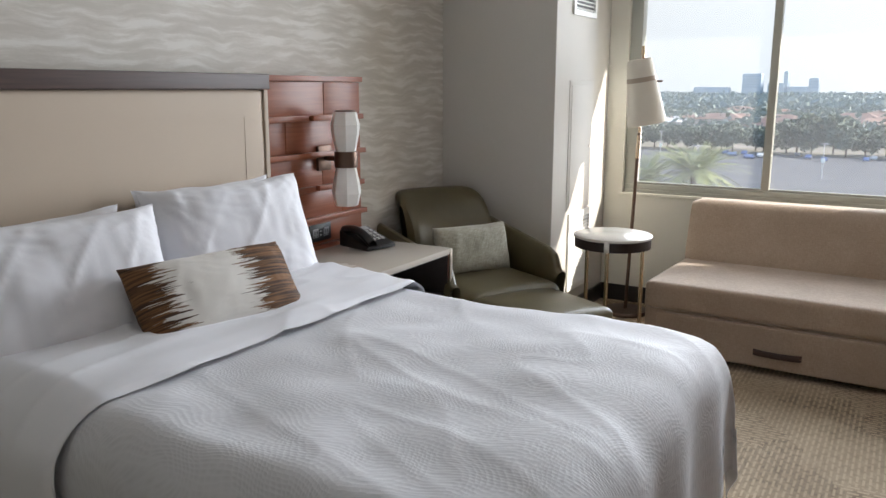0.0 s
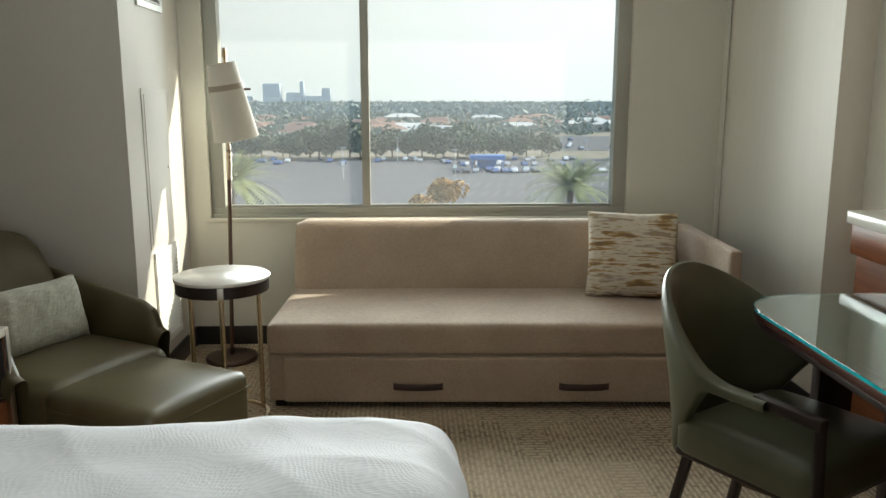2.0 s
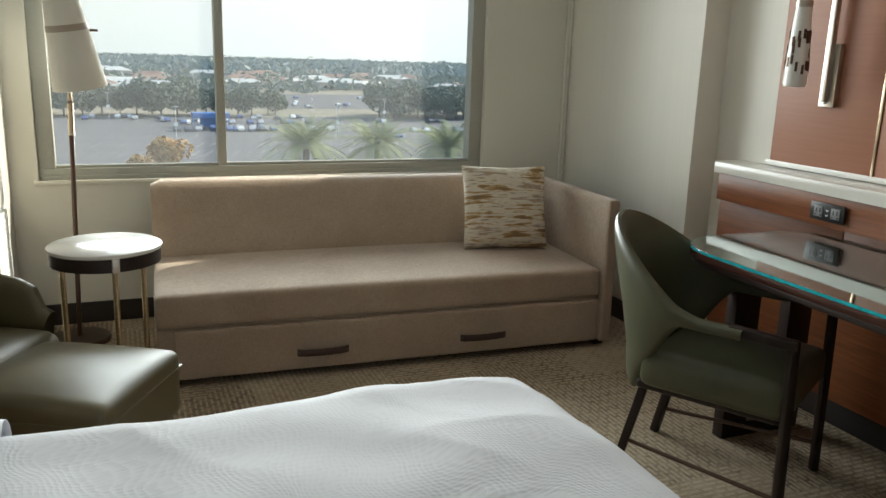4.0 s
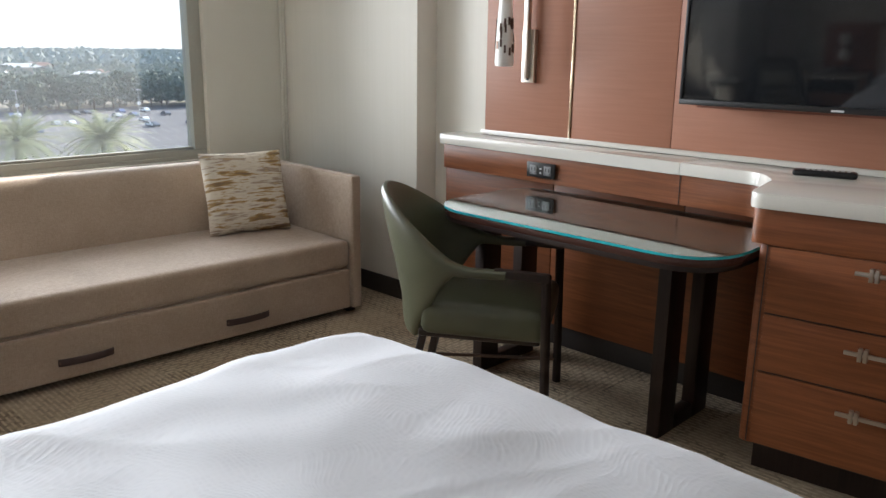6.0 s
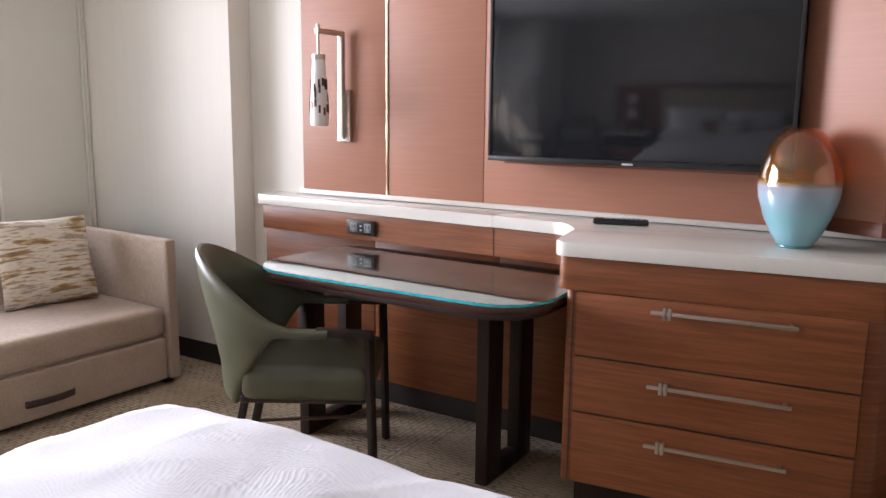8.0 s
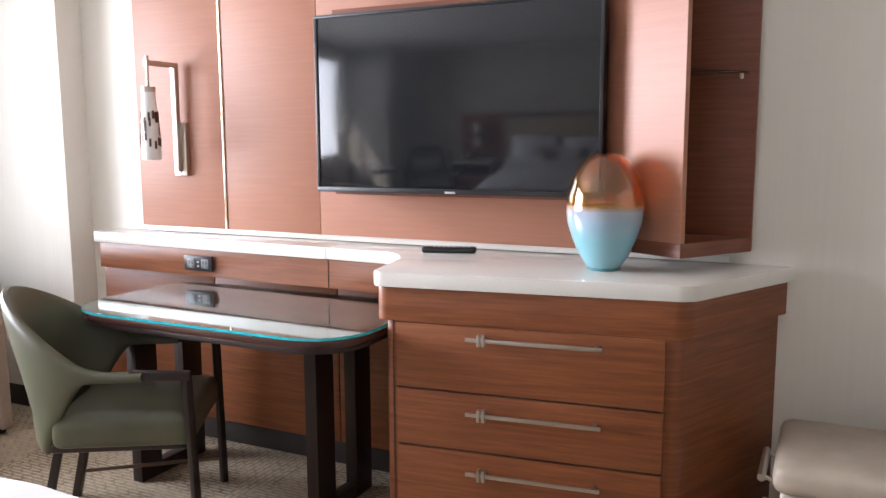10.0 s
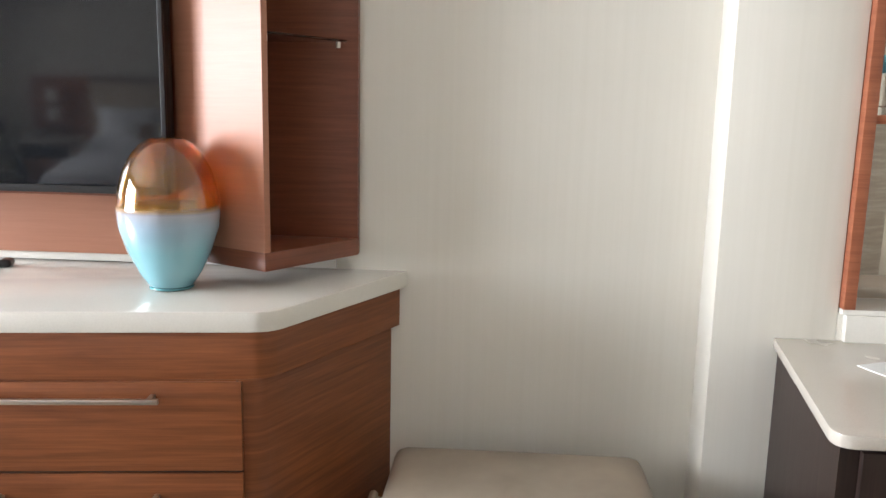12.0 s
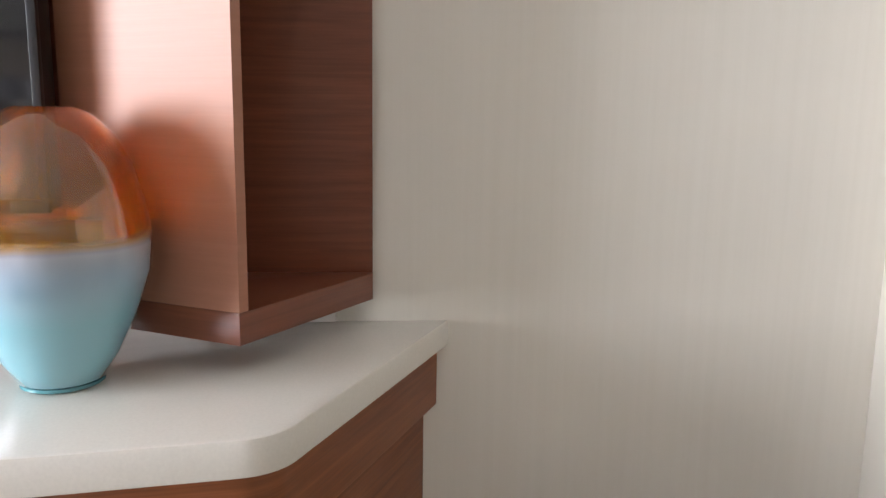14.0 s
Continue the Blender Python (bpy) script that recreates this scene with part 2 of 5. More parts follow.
def woven(name, a, b_col, thread=420.0, rough=0.9, slub=0.35):
    """Upholstery cloth: crossing threads with slubs."""
    m, t, b = base(name, a, rough)
    v = coords(t)
    warp = noise_tex(t, coords(t, (thread, thread * 0.12, thread * 0.12)), 1.0, 2)
    weft = noise_tex(t, coords(t, (thread * 0.12, thread * 0.12, thread)), 1.0, 2)
    broad = noise_tex(t, v, 3.0, 3)
    f = maths(t, "ADD", maths(t, "MULTIPLY", maths(t, "ADD", warp, weft), 0.5 * (1 - slub)), maths(t, "MULTIPLY", broad, slub))
    t.links.new(ramp(t, f, [(0.36, a), (0.64, b_col)]), b.inputs["Base Color"])
    bumped(t, b, maths(t, "ADD", warp, weft), 0.5, 0.0016)
    b.inputs["Sheen Weight"].default_value = 0.25
    return m


def leather(name, color, rough=0.42):
    m, t, b = base(name, color, rough)
    v = coords(t)
    cells = node(t, "ShaderNodeTexVoronoi", Scale=340.0)
    t.links.new(v, cells.inputs["Vector"])
    broad = noise_tex(t, v, 4.5, 4)
    t.links.new(ramp(t, broad, [(0.3, vary(color, 0.82)), (0.7, vary(color, 1.2))]), b.inputs["Base Color"])
    t.links.new(maths(t, "ADD", maths(t, "MULTIPLY", broad, 0.2), rough - 0.1), b.inputs["Roughness"])
    bumped(t, b, maths(t, "ADD", cells.outputs["Distance"], maths(t, "MULTIPLY", broad, 2.0)), 0.18, 0.0015)
    return m


def linen(name, color, pattern):
    """White bed linen, with a woven figure where pattern is above nothing."""
    m, t, b = base(name, color, 0.75)
    v = coords(t)
    soft = noise_tex(t, v, 5.0, 4)
    threads = noise_tex(t, v, 700.0, 1)
    h = maths(t, "ADD", maths(t, "MULTIPLY", soft, 3.0 if pattern else 1.2), maths(t, "MULTIPLY", threads, 0.15))
    if pattern:
        w = noise_tex(t, v, 2.6, 2)
        warp = t.nodes.new("ShaderNodeVectorMath")
        warp.operation = "MULTIPLY_ADD"
        t.links.new(v, warp.inputs[0])
        warp.inputs[1].default_value = (1, 1, 0.3)
        comb = t.nodes.new("ShaderNodeCombineXYZ")
        t.links.new(maths(t, "MULTIPLY", w, 0.5), comb.inputs[0])
        t.links.new(maths(t, "MULTIPLY", w, 0.35), comb.inputs[1])
        t.links.new(comb.outputs[0], warp.inputs[2])
        cells = node(t, "ShaderNodeTexVoronoi", Scale=85.0, Randomness=0.3)
        t.links.new(warp.outputs[0], cells.inputs["Vector"])
        h = maths(t, "ADD", h, maths(t, "MULTIPLY", cells.outputs["Distance"], 1.5))
        t.links.new(ramp(t, cells.outputs["Distance"], [(0.1, vary(color, 0.93)), (0.6, color)]), b.inputs["Base Color"])
    bumped(t, b, h, 0.22, 0.003)
    b.inputs["Sheen Weight"].default_value = 0.15
    return m


def brushed_print(name, stops, seed=0.0, scale=(3.4, 3.4, 21), amount=0.5):
    """Cloth with a painterly print of broken horizontal strokes."""
    m, t, b = base(name, stops[0][1], 0.9)
    tc = t.nodes.new("ShaderNodeTexCoord")
    mp = t.nodes.new("ShaderNodeMapping")
    mp.inputs["Scale"].default_value = scale
    mp.inputs["Location"].default_value = (seed, seed * 2, seed * 3)
    t.links.new(tc.outputs["Object"], mp.inputs["Vector"])
    a = noise_tex(t, mp.outputs["Vector"], 1.0, 4, 0.7, 0.3)
    mp2 = t.nodes.new("ShaderNodeMapping")
    mp2.inputs["Scale"].default_value = (9, 9, 7)
    t.links.new(tc.outputs["Object"], mp2.inputs["Vector"])
    c = noise_tex(t, mp2.outputs["Vector"], 1.0, 2)
    f = maths(t, "ADD", maths(t, "MULTIPLY", a, amount), maths(t, "MULTIPLY", c, 1 - amount))
    t.links.new(ramp(t, f, stops), b.inputs["Base Color"])
    bumped(t, b, noise_tex(t, coords(t), 500, 2), 0.4, 0.0015)
    return m


def glass(name, color=(1, 1, 1), rough=0.0, ior=1.45):
    m, t, b = base(name, color, rough)
    b.inputs["Transmission Weight"].default_value = 1.0
    b.inputs["IOR"].default_value = ior
    return m


WALL = plain("painted_wall", (0.70, 0.675, 0.595), 0.75, grain=180, amount=0.035, bump=0.12)
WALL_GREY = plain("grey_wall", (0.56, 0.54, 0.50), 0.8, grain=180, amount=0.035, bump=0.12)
WHITE_METAL = plain("white_metal", (0.78, 0.78, 0.75), 0.5, grain=120, amount=0.03, bump=0.05)
CEIL = plain("ceiling_paint", (0.84, 0.83, 0.80), 0.85, amount=0.03)
BASE_MAT = plain("dark_baseboard", (0.030, 0.024, 0.022), 0.45)
FRAME = plain("window_metal", (0.40, 0.40, 0.35), 0.45, 0.2, amount=0.05, bump=0.04)
CHERRY = wood("cherry_veneer", (0.118, 0.034, 0.012), (0.285, 0.096, 0.036), "H", 0.38)
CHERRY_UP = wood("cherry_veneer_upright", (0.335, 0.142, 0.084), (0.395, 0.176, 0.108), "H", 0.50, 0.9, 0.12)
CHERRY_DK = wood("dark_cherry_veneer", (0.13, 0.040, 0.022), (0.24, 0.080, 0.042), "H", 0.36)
PLANK = wood("red_plank_veneer", (0.20, 0.060, 0.030), (0.36, 0.122, 0.062), "H", 0.34)
DARKWOOD = wood("espresso_wood", (0.012, 0.007, 0.006), (0.034, 0.019, 0.015), "Z", 0.4)
HEAD_TRIM = wood("walnut_trim", (0.045, 0.026, 0.022), (0.095, 0.056, 0.046), "Y", 0.5)
STONE = plain("cream_quartz", (0.70, 0.67, 0.61), 0.22, grain=240, amount=0.06, bump=0.02, coat=0.3)
STONE_TAUPE = plain("taupe_quartz", (0.52, 0.47, 0.41), 0.25, grain=240, amount=0.06, bump=0.02, coat=0.3)
SOFA = woven("oatmeal_cloth", (0.31, 0.228, 0.165), (0.46, 0.355, 0.27))
HEAD_CLOTH = plain("beige_leatherette", (0.50, 0.41, 0.315), 0.6, grain=320, amount=0.035, bump=0.2)
OLIVE = leather("olive_leather", (0.098, 0.080, 0.040), 0.36)
GREEN = leather("green_leather", (0.076, 0.077, 0.044), 0.40)
TAUPE = leather("taupe_leather", (0.33, 0.27, 0.21), 0.5)
TAUPE_LT = leather("pale_leather", (0.52, 0.46, 0.40), 0.5)
BROWN_STRAP = leather("brown_strap", (0.050, 0.026, 0.022), 0.45)
DUVET = linen("duvet_cotton", (0.62, 0.62, 0.65), True)
SHEET = linen("white_cotton", (0.74, 0.74, 0.775), False)
NICKEL = plain("brushed_nickel", (0.56, 0.51, 0.45), 0.32, 1.0, grain=200, amount=0.05, bump=0.05)
BRASS = plain("champagne_brass", (0.60, 0.48, 0.34), 0.26, 1.0, grain=200, amount=0.06, bump=0.05)
BRONZE = plain("dark_bronze", (0.13, 0.085, 0.065), 0.38, 0.9, grain=150, amount=0.1, bump=0.05)
BLACK = plain("black_plastic", (0.009, 0.009, 0.010), 0.34, amount=0.1)
SCREEN = plain("dark_screen", (0.010, 0.011, 0.013), 0.09, grain=10, amount=0.05, bump=0.0)
SLOT = plain("grey_socket", (0.20, 0.20, 0.205), 0.5)
GREYTXT = plain("pale_grey_plastic", (0.52, 0.52, 0.52), 0.5)
FROST = plain("frosted_glass", (0.80, 0.78, 0.74), 0.35, grain=80, amount=0.04, bump=0.03, coat=0.2)
SHADE = plain("lamp_shade_linen", (0.66, 0.62, 0.54), 0.85, grain=400, amount=0.05, bump=0.25)
def make_pane():
    """Clear glass with a sunlit veil put in for the haze outside."""
    m, t, b = base("window_glass", (0.97, 0.99, 0.98), 0.0)
    b.inputs["Transmission Weight"].default_value = 1.0
    b.inputs["IOR"].default_value = 1.02
    # translucent share pales the view, in place of haze in the air
    haze_veil = node(t, "ShaderNodeBsdfTranslucent")
    haze_veil.inputs["Color"].default_value = (0.92, 0.95, 1.0, 1)
    mix = t.nodes.new("ShaderNodeMixShader")
    veil_noise = noise_tex(t, coords(t, (1, 1, 0.6)), 3.0, 4)
    t.links.new(maths(t, "ADD", maths(t, "MULTIPLY", veil_noise, 0.04), 0.035), mix.inputs[0])
    t.links.new(b.outputs[0], mix.inputs[1])
    t.links.new(haze_veil.outputs[0], mix.inputs[2])
    t.links.new(mix.outputs[0], t.nodes["Material Output"].inputs["Surface"])
    return m


PANE = make_pane()
CLEAR = glass("clear_glass", (0.95, 0.98, 0.97), 0.0, 1.45)
PAPER = plain("white_paper", (0.82, 0.82, 0.80), 0.8, amount=0.02)


def make_carpet():
    m, t, b = base("patterned_carpet", (0.4, 0.32, 0.24), 0.95)
    v = coords(t)
    def dashes(turn, sx, sy):
        br = node(t, "ShaderNodeTexBrick", Scale=1.0)
        br.inputs["Mortar Size"].default_value = 0.0075
        br.inputs["Mortar Smooth"].default_value = 0.35
        br.inputs["Brick Width"].default_value = sx
        br.inputs["Row Height"].default_value = sy
        br.offset = 0.37
        t.links.new(coords(t, (1, 1, 1), (0, 0, turn)), br.inputs["Vector"])
        return br.outputs["Fac"]
    a, c = dashes(0, 0.050, 0.024), dashes(90, 0.062, 0.021)
    patch = node(t, "ShaderNodeTexVoronoi", Scale=3.1)
    patch.distance = "CHEBYCHEV"
    t.links.new(v, patch.inputs["Vector"])
    sep = t.nodes.new("ShaderNodeSeparateColor")
    t.links.new(patch.outputs["Color"], sep.inputs["Color"])
    which = maths(t, "GREATER_THAN", sep.outputs["Red"], 0.5)
    pick = mixed(t, which, a, c)
    wear = noise_tex(t, v, 26.0, 3)
    strong = maths(t, "MULTIPLY", maths(t, "MULTIPLY", pick, maths(t, "ADD", maths(t, "MULTIPLY", wear, 1.7), -0.25)), maths(t, "ADD", maths(t, "MULTIPLY", sep.outputs["Green"], 0.6), 0.45))
    tuft = noise_tex(t, v, 420.0, 2)
    ground = ramp(t, maths(t, "ADD", maths(t, "MULTIPLY", tuft, 0.5), maths(t, "MULTIPLY", noise_tex(t, v, 3.0, 3), 0.5)), [(0.35, (0.36, 0.275, 0.185)), (0.65, (0.54, 0.43, 0.30))])
    t.links.new(mixed(t, strong, ground, (0.105, 0.075, 0.05)), b.inputs["Base Color"])
    bumped(t, b, maths(t, "ADD", tuft, maths(t, "MULTIPLY", pick, -0.8)), 0.6, 0.004)
    return m


def make_wallpaper():
    m, t, b = base("rippled_wallpaper", (0.6, 0.55, 0.48), 0.6)
    v = coords(t, (1.0, 1.6, 15.0))
    bend = noise_tex(t, coords(t, (1, 1.6, 1.2)), 2.2, 2)
    comb = t.nodes.new("ShaderNodeCombineXYZ")
    t.links.new(maths(t, "MULTIPLY", bend, 1.5), comb.inputs[2])
    add = t.nodes.new("ShaderNodeVectorMath")
    t.links.new(v, add.inputs[0])
    t.links.new(comb.outputs[0], add.inputs[1])
    streak = noise_tex(t, add.outputs[0], 2.6, 3, 0.5, 0.2)
    fine = noise_tex(t, coords(t, (60, 60, 300)), 1.0, 2)
    f = maths(t, "ADD", maths(t, "MULTIPLY", streak, 0.85), maths(t, "MULTIPLY", fine, 0.15))
    t.links.new(ramp(t, f, [(0.40, (0.50, 0.465, 0.41)), (0.50, (0.555, 0.52, 0.465)), (0.62, (0.66, 0.635, 0.585))]), b.inputs["Base Color"])
    bumped(t, b, f, 0.25, 0.002)
    return m


def make_wall_cloth():
    """Cream vinyl wall covering with faint upright streaks."""
    m, t, b = base("streaked_wall_covering", (0.7, 0.66, 0.58), 0.55)
    v = coords(t, (1, 30, 0.5))
    s = noise_tex(t, v, 2.0, 4, 0.6)
    broad = noise_tex(t, coords(t), 1.3, 3)
    f = maths(t, "ADD", maths(t, "MULTIPLY", s, 0.55), maths(t, "MULTIPLY", broad, 0.45))
    t.links.new(ramp(t, f, [(0.33, (0.715, 0.68, 0.605)), (0.67, (0.755, 0.72, 0.65))]), b.inputs["Base Color"])
    bumped(t, b, s, 0.12, 0.001)
    return m


CARPET, WALLPAPER, WALLCLOTH = make_carpet(), make_wallpaper(), make_wall_cloth()


# ---------- the room ----------
X_HEAD, X_LCOL, Y_LCOL, Y_WIN, Y_GLASS, X_RCOL, Y_RCOL, Z_CEIL = -3.76, -3.058, 0.33, 1.20, 1.262, -0.14, 0.03, 2.62
SILL, HEAD, WX0, WX1 = 0.705, 2.44, -2.94, -0.655
setting("floor", box(-4.0, 0.25, -6.4, 1.45, -0.12, 0.0, 0), CARPET, "beige patterned carpet floor")
setting("ceiling", box(-4.0, 0.25, -6.4, 1.45, Z_CEIL, Z_CEIL + 0.12, 0), CEIL, "white painted ceiling")
setting("wall_headboard", box(-4.0, X_HEAD, -6.4, 1.45, 0, Z_CEIL, 0), WALLPAPER, "rippled beige wallpaper wall")
setting("wall_television", box(0, 0.25, -6.4, 1.45, 0, Z_CEIL, 0), WALLCLOTH, "cream wall covering")
setting("wall_back", box(X_HEAD, 0, -6.4, -6.2, 0, Z_CEIL, 0), WALL, "cream painted wall")
setting("column_right", box(X_RCOL, 0, Y_RCOL, 1.45, 0, Z_CEIL, 0.003), WALLCLOTH, "cream wall pier")
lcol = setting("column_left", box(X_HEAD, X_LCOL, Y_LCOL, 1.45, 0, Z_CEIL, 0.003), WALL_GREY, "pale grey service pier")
# the window wall: four pieces round the opening
setting("wall_window_below", box(X_LCOL, X_RCOL, Y_WIN, 1.42, 0, SILL, 0), WALL, "cream wall under the window")
setting("wall_window_above", box(X_LCOL, X_RCOL, Y_WIN, 1.42, HEAD, Z_CEIL, 0), WALL, "cream wall over the window")
setting("wall_window_left", box(X_LCOL, WX0, Y_WIN, 1.42, SILL, HEAD, 0), WALL, "cream wall beside the window")
setting("wall_window_right", box(WX1, X_RCOL, Y_WIN, 1.42, SILL, HEAD, 0), WALL, "cream wall beside the window")
# unseen ledge added to shade the opening's top; facade pier at its far side
setting("sun_cut_ledge", box(-4.5, 2.2, 1.42, 1.78, 2.36, 2.62, 0), plain("facade_stucco", (0.34, 0.25, 0.21), 0.9), "unseen brown stucco ledge added to cut the sunlight")
setting("facade_fin", box(-0.60, -0.25, 1.42, 1.44, -3, 3.0, 0), bpy.data.materials["facade_stucco"], "brown stucco facade pier")
# the pier at the minibar
setting("wall_minibar_low", box(X_RCOL, 0, -6.2, -4.265, 0, 0.885, 0), WALLCLOTH, "cream wall under the minibar niche")
setting("wall_minibar_side", box(X_RCOL, 0, -4.265, -3.955, 0, Z_CEIL, 0.002), WALLCLOTH, "cream wall beside the minibar niche")
setting("wall_minibar_top", box(X_RCOL, 0, -5.5, -4.265, 2.2, Z_CEIL, 0), WALLCLOTH, "cream wall over the minibar niche")
setting("wall_minibar_far", box(X_RCOL, 0, -6.2, -5.5, 0.885, Z_CEIL, 0), WALLCLOTH, "cream wall past the minibar niche")

# dark baseboards
for x0, x1, y0, y1 in ((X_LCOL, X_RCOL, Y_WIN - 0.013, Y_WIN), (X_RCOL - 0.013, X_RCOL, Y_RCOL, Y_WIN - 0.013), (X_RCOL - 0.013, 0, Y_RCOL - 0.013, Y_RCOL),
                       (X_LCOL, X_LCOL + 0.013, Y_LCOL, Y_WIN - 0.013), (X_HEAD, X_LCOL + 0.013, Y_LCOL - 0.013, Y_LCOL), (X_HEAD, X_HEAD + 0.013, -6.2, Y_LCOL - 0.013),
                       (-0.013, 0, -3.955, -3.15), (X_RCOL - 0.013, 0, -3.955, -3.942)):
    setting("baseboard", box(x0, x1, y0, y1, 0, 0.105, 0.003), BASE_MAT, "dark brown baseboard")
setting("corner_trim", rod((X_RCOL - 0.012, Y_WIN - 0.012, 0.1), (X_RCOL - 0.012, Y_WIN - 0.012, Z_CEIL), 0.012), WALL, "cream corner bead")
setting("corner_trim", rod((X_RCOL - 0.012, Y_WIN - 0.04, 0.1), (X_RCOL - 0.012, Y_WIN - 0.04, Z_CEIL), 0.006), WALL, "cream corner bead")

# the window
win = thing("window_1", ((WX0 + WX1) / 2, Y_GLASS, SILL), "wide two-pane window in grey-green metal frame", "window", kind="structure")
ox, oy, oz = win.location


def local(bm, ob):
    return moved(bm, Matrix.Translation(-ob.location))


MX = -2.094
for n, (x0, x1, z0, z1, y0, y1) in {"frame_bottom": (WX0, WX1, SILL, SILL + 0.058, Y_GLASS - 0.03, Y_GLASS + 0.05), "frame_top": (WX0, WX1, HEAD - 0.05, HEAD, Y_GLASS - 0.03, Y_GLASS + 0.05),
                       "frame_left": (WX0, WX0 + 0.075, SILL + 0.058, HEAD - 0.05, Y_GLASS - 0.03, Y_GLASS + 0.05), "frame_right": (WX1 - 0.075, WX1, SILL + 0.058, HEAD - 0.05, Y_GLASS - 0.03, Y_GLASS + 0.05),
                       "mullion": (MX - 0.022, MX + 0.022, SILL + 0.058, HEAD - 0.05, Y_GLASS - 0.022, Y_GLASS + 0.04), "glazing_bead": (WX0 + 0.075, WX1 - 0.075, SILL + 0.0585, SILL + 0.072, Y_GLASS - 0.012, Y_GLASS + 0.02),
                       "inner_stop": (WX0 + 0.012, WX1 - 0.012, SILL, SILL + 0.026, Y_GLASS - 0.042, Y_GLASS - 0.03)}.items():
    part(n, local(box(x0, x1, y0, y1, z0, z1, 0.004), win), FRAME, win)
for x0, x1 in ((WX0 + 0.07, MX - 0.018), (MX + 0.018, WX1 - 0.07)):
    pane = part("pane", local(box(x0, x1, Y_GLASS + 0.006, Y_GLASS + 0.012, SILL + 0.05, HEAD - 0.045, 0), win), PANE, win, "clear window glass", False)
    pane.visible_shadow = False
part("window_sill", local(box(WX0 - 0.02, WX1 + 0.02, Y_WIN - 0.012, Y_GLASS - 0.042, SILL - 0.012, SILL + 0.006, 0.004), win), WALL, win, "cream window sill")

# service panel, vent and louvre on the left pier
pan = thing("access_panel", (X_LCOL, 0.73, 0.66), "pale grey painted access panel in the pier", "access panel")
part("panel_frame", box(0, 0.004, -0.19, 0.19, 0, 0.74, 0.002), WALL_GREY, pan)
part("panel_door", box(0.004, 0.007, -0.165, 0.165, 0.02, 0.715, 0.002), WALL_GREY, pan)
part("latch", rod((0.007, 0.13, 0.36), (0.011, 0.13, 0.36), 0.008), NICKEL, pan, "small round latch")
for name, label, y0, z0, z1, w, step in (("air_vent", "white slatted air vent high on the pier", 0.73, 1.76, 2.02, 0.36, 0.022), ("louvre_grille", "white louvred return grille at the pier's foot", 0.75, 0.17, 0.64, 0.36, 0.021)):
    g = thing(name, (X_LCOL, y0, z0), label, "vent")
    h = z1 - z0
    for a, b2, c, d in ((-w / 2, w / 2, 0, 0.03), (-w / 2, w / 2, h - 0.03, h), (-w / 2, -w / 2 + 0.03, 0.03, h - 0.03), (w / 2 - 0.03, w / 2, 0.03, h - 0.03)):
        part("frame", box(0, 0.012, a, b2, c, d, 0.002), WHITE_METAL, g)
    part("backing", box(0, 0.002, -w / 2 + 0.03, w / 2 - 0.03, 0.03, h - 0.03, 0), BASE_MAT, g, "dark duct behind the slats")
    slat = None
    for k in range(int((h - 0.07) / step) + 1):
        if slat is None:
            slat = part("slat", moved(box(-0.009, 0.009, -w / 2 + 0.03, w / 2 - 0.03, -0.0012, 0.0012, 0), pose(0, 0, 0, 0, 40, 0)), WHITE_METAL, g, smooth=False)
            slat.location = (0.008, 0, 0.038)
        else:
            s2 = new("slat", slat.data)
            s2.parent, s2.location = g, (0.008, 0, 0.038 + k * step)


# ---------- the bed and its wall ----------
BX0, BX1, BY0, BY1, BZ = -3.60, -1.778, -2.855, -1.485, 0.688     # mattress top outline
bed = thing("bed", (BX1, -2.15, 0), "made bed with white duvet and folded sheet", "bed")


def in_thing(bm, ob):
    return moved(bm, ob.matrix_basis.inverted())


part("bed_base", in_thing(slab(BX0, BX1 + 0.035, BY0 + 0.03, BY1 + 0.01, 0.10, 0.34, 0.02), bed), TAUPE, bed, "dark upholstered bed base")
for fx in (BX0 + 0.15, BX1 - 0.12):
    for fy in (BY0 + 0.2, BY1 - 0.2):
        part("foot", in_thing(rod((fx, fy, 0), (fx, fy, 0.11), 0.03), bed), DARKWOOD, bed)
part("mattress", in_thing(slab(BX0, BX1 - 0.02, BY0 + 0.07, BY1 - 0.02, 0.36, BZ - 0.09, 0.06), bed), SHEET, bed)


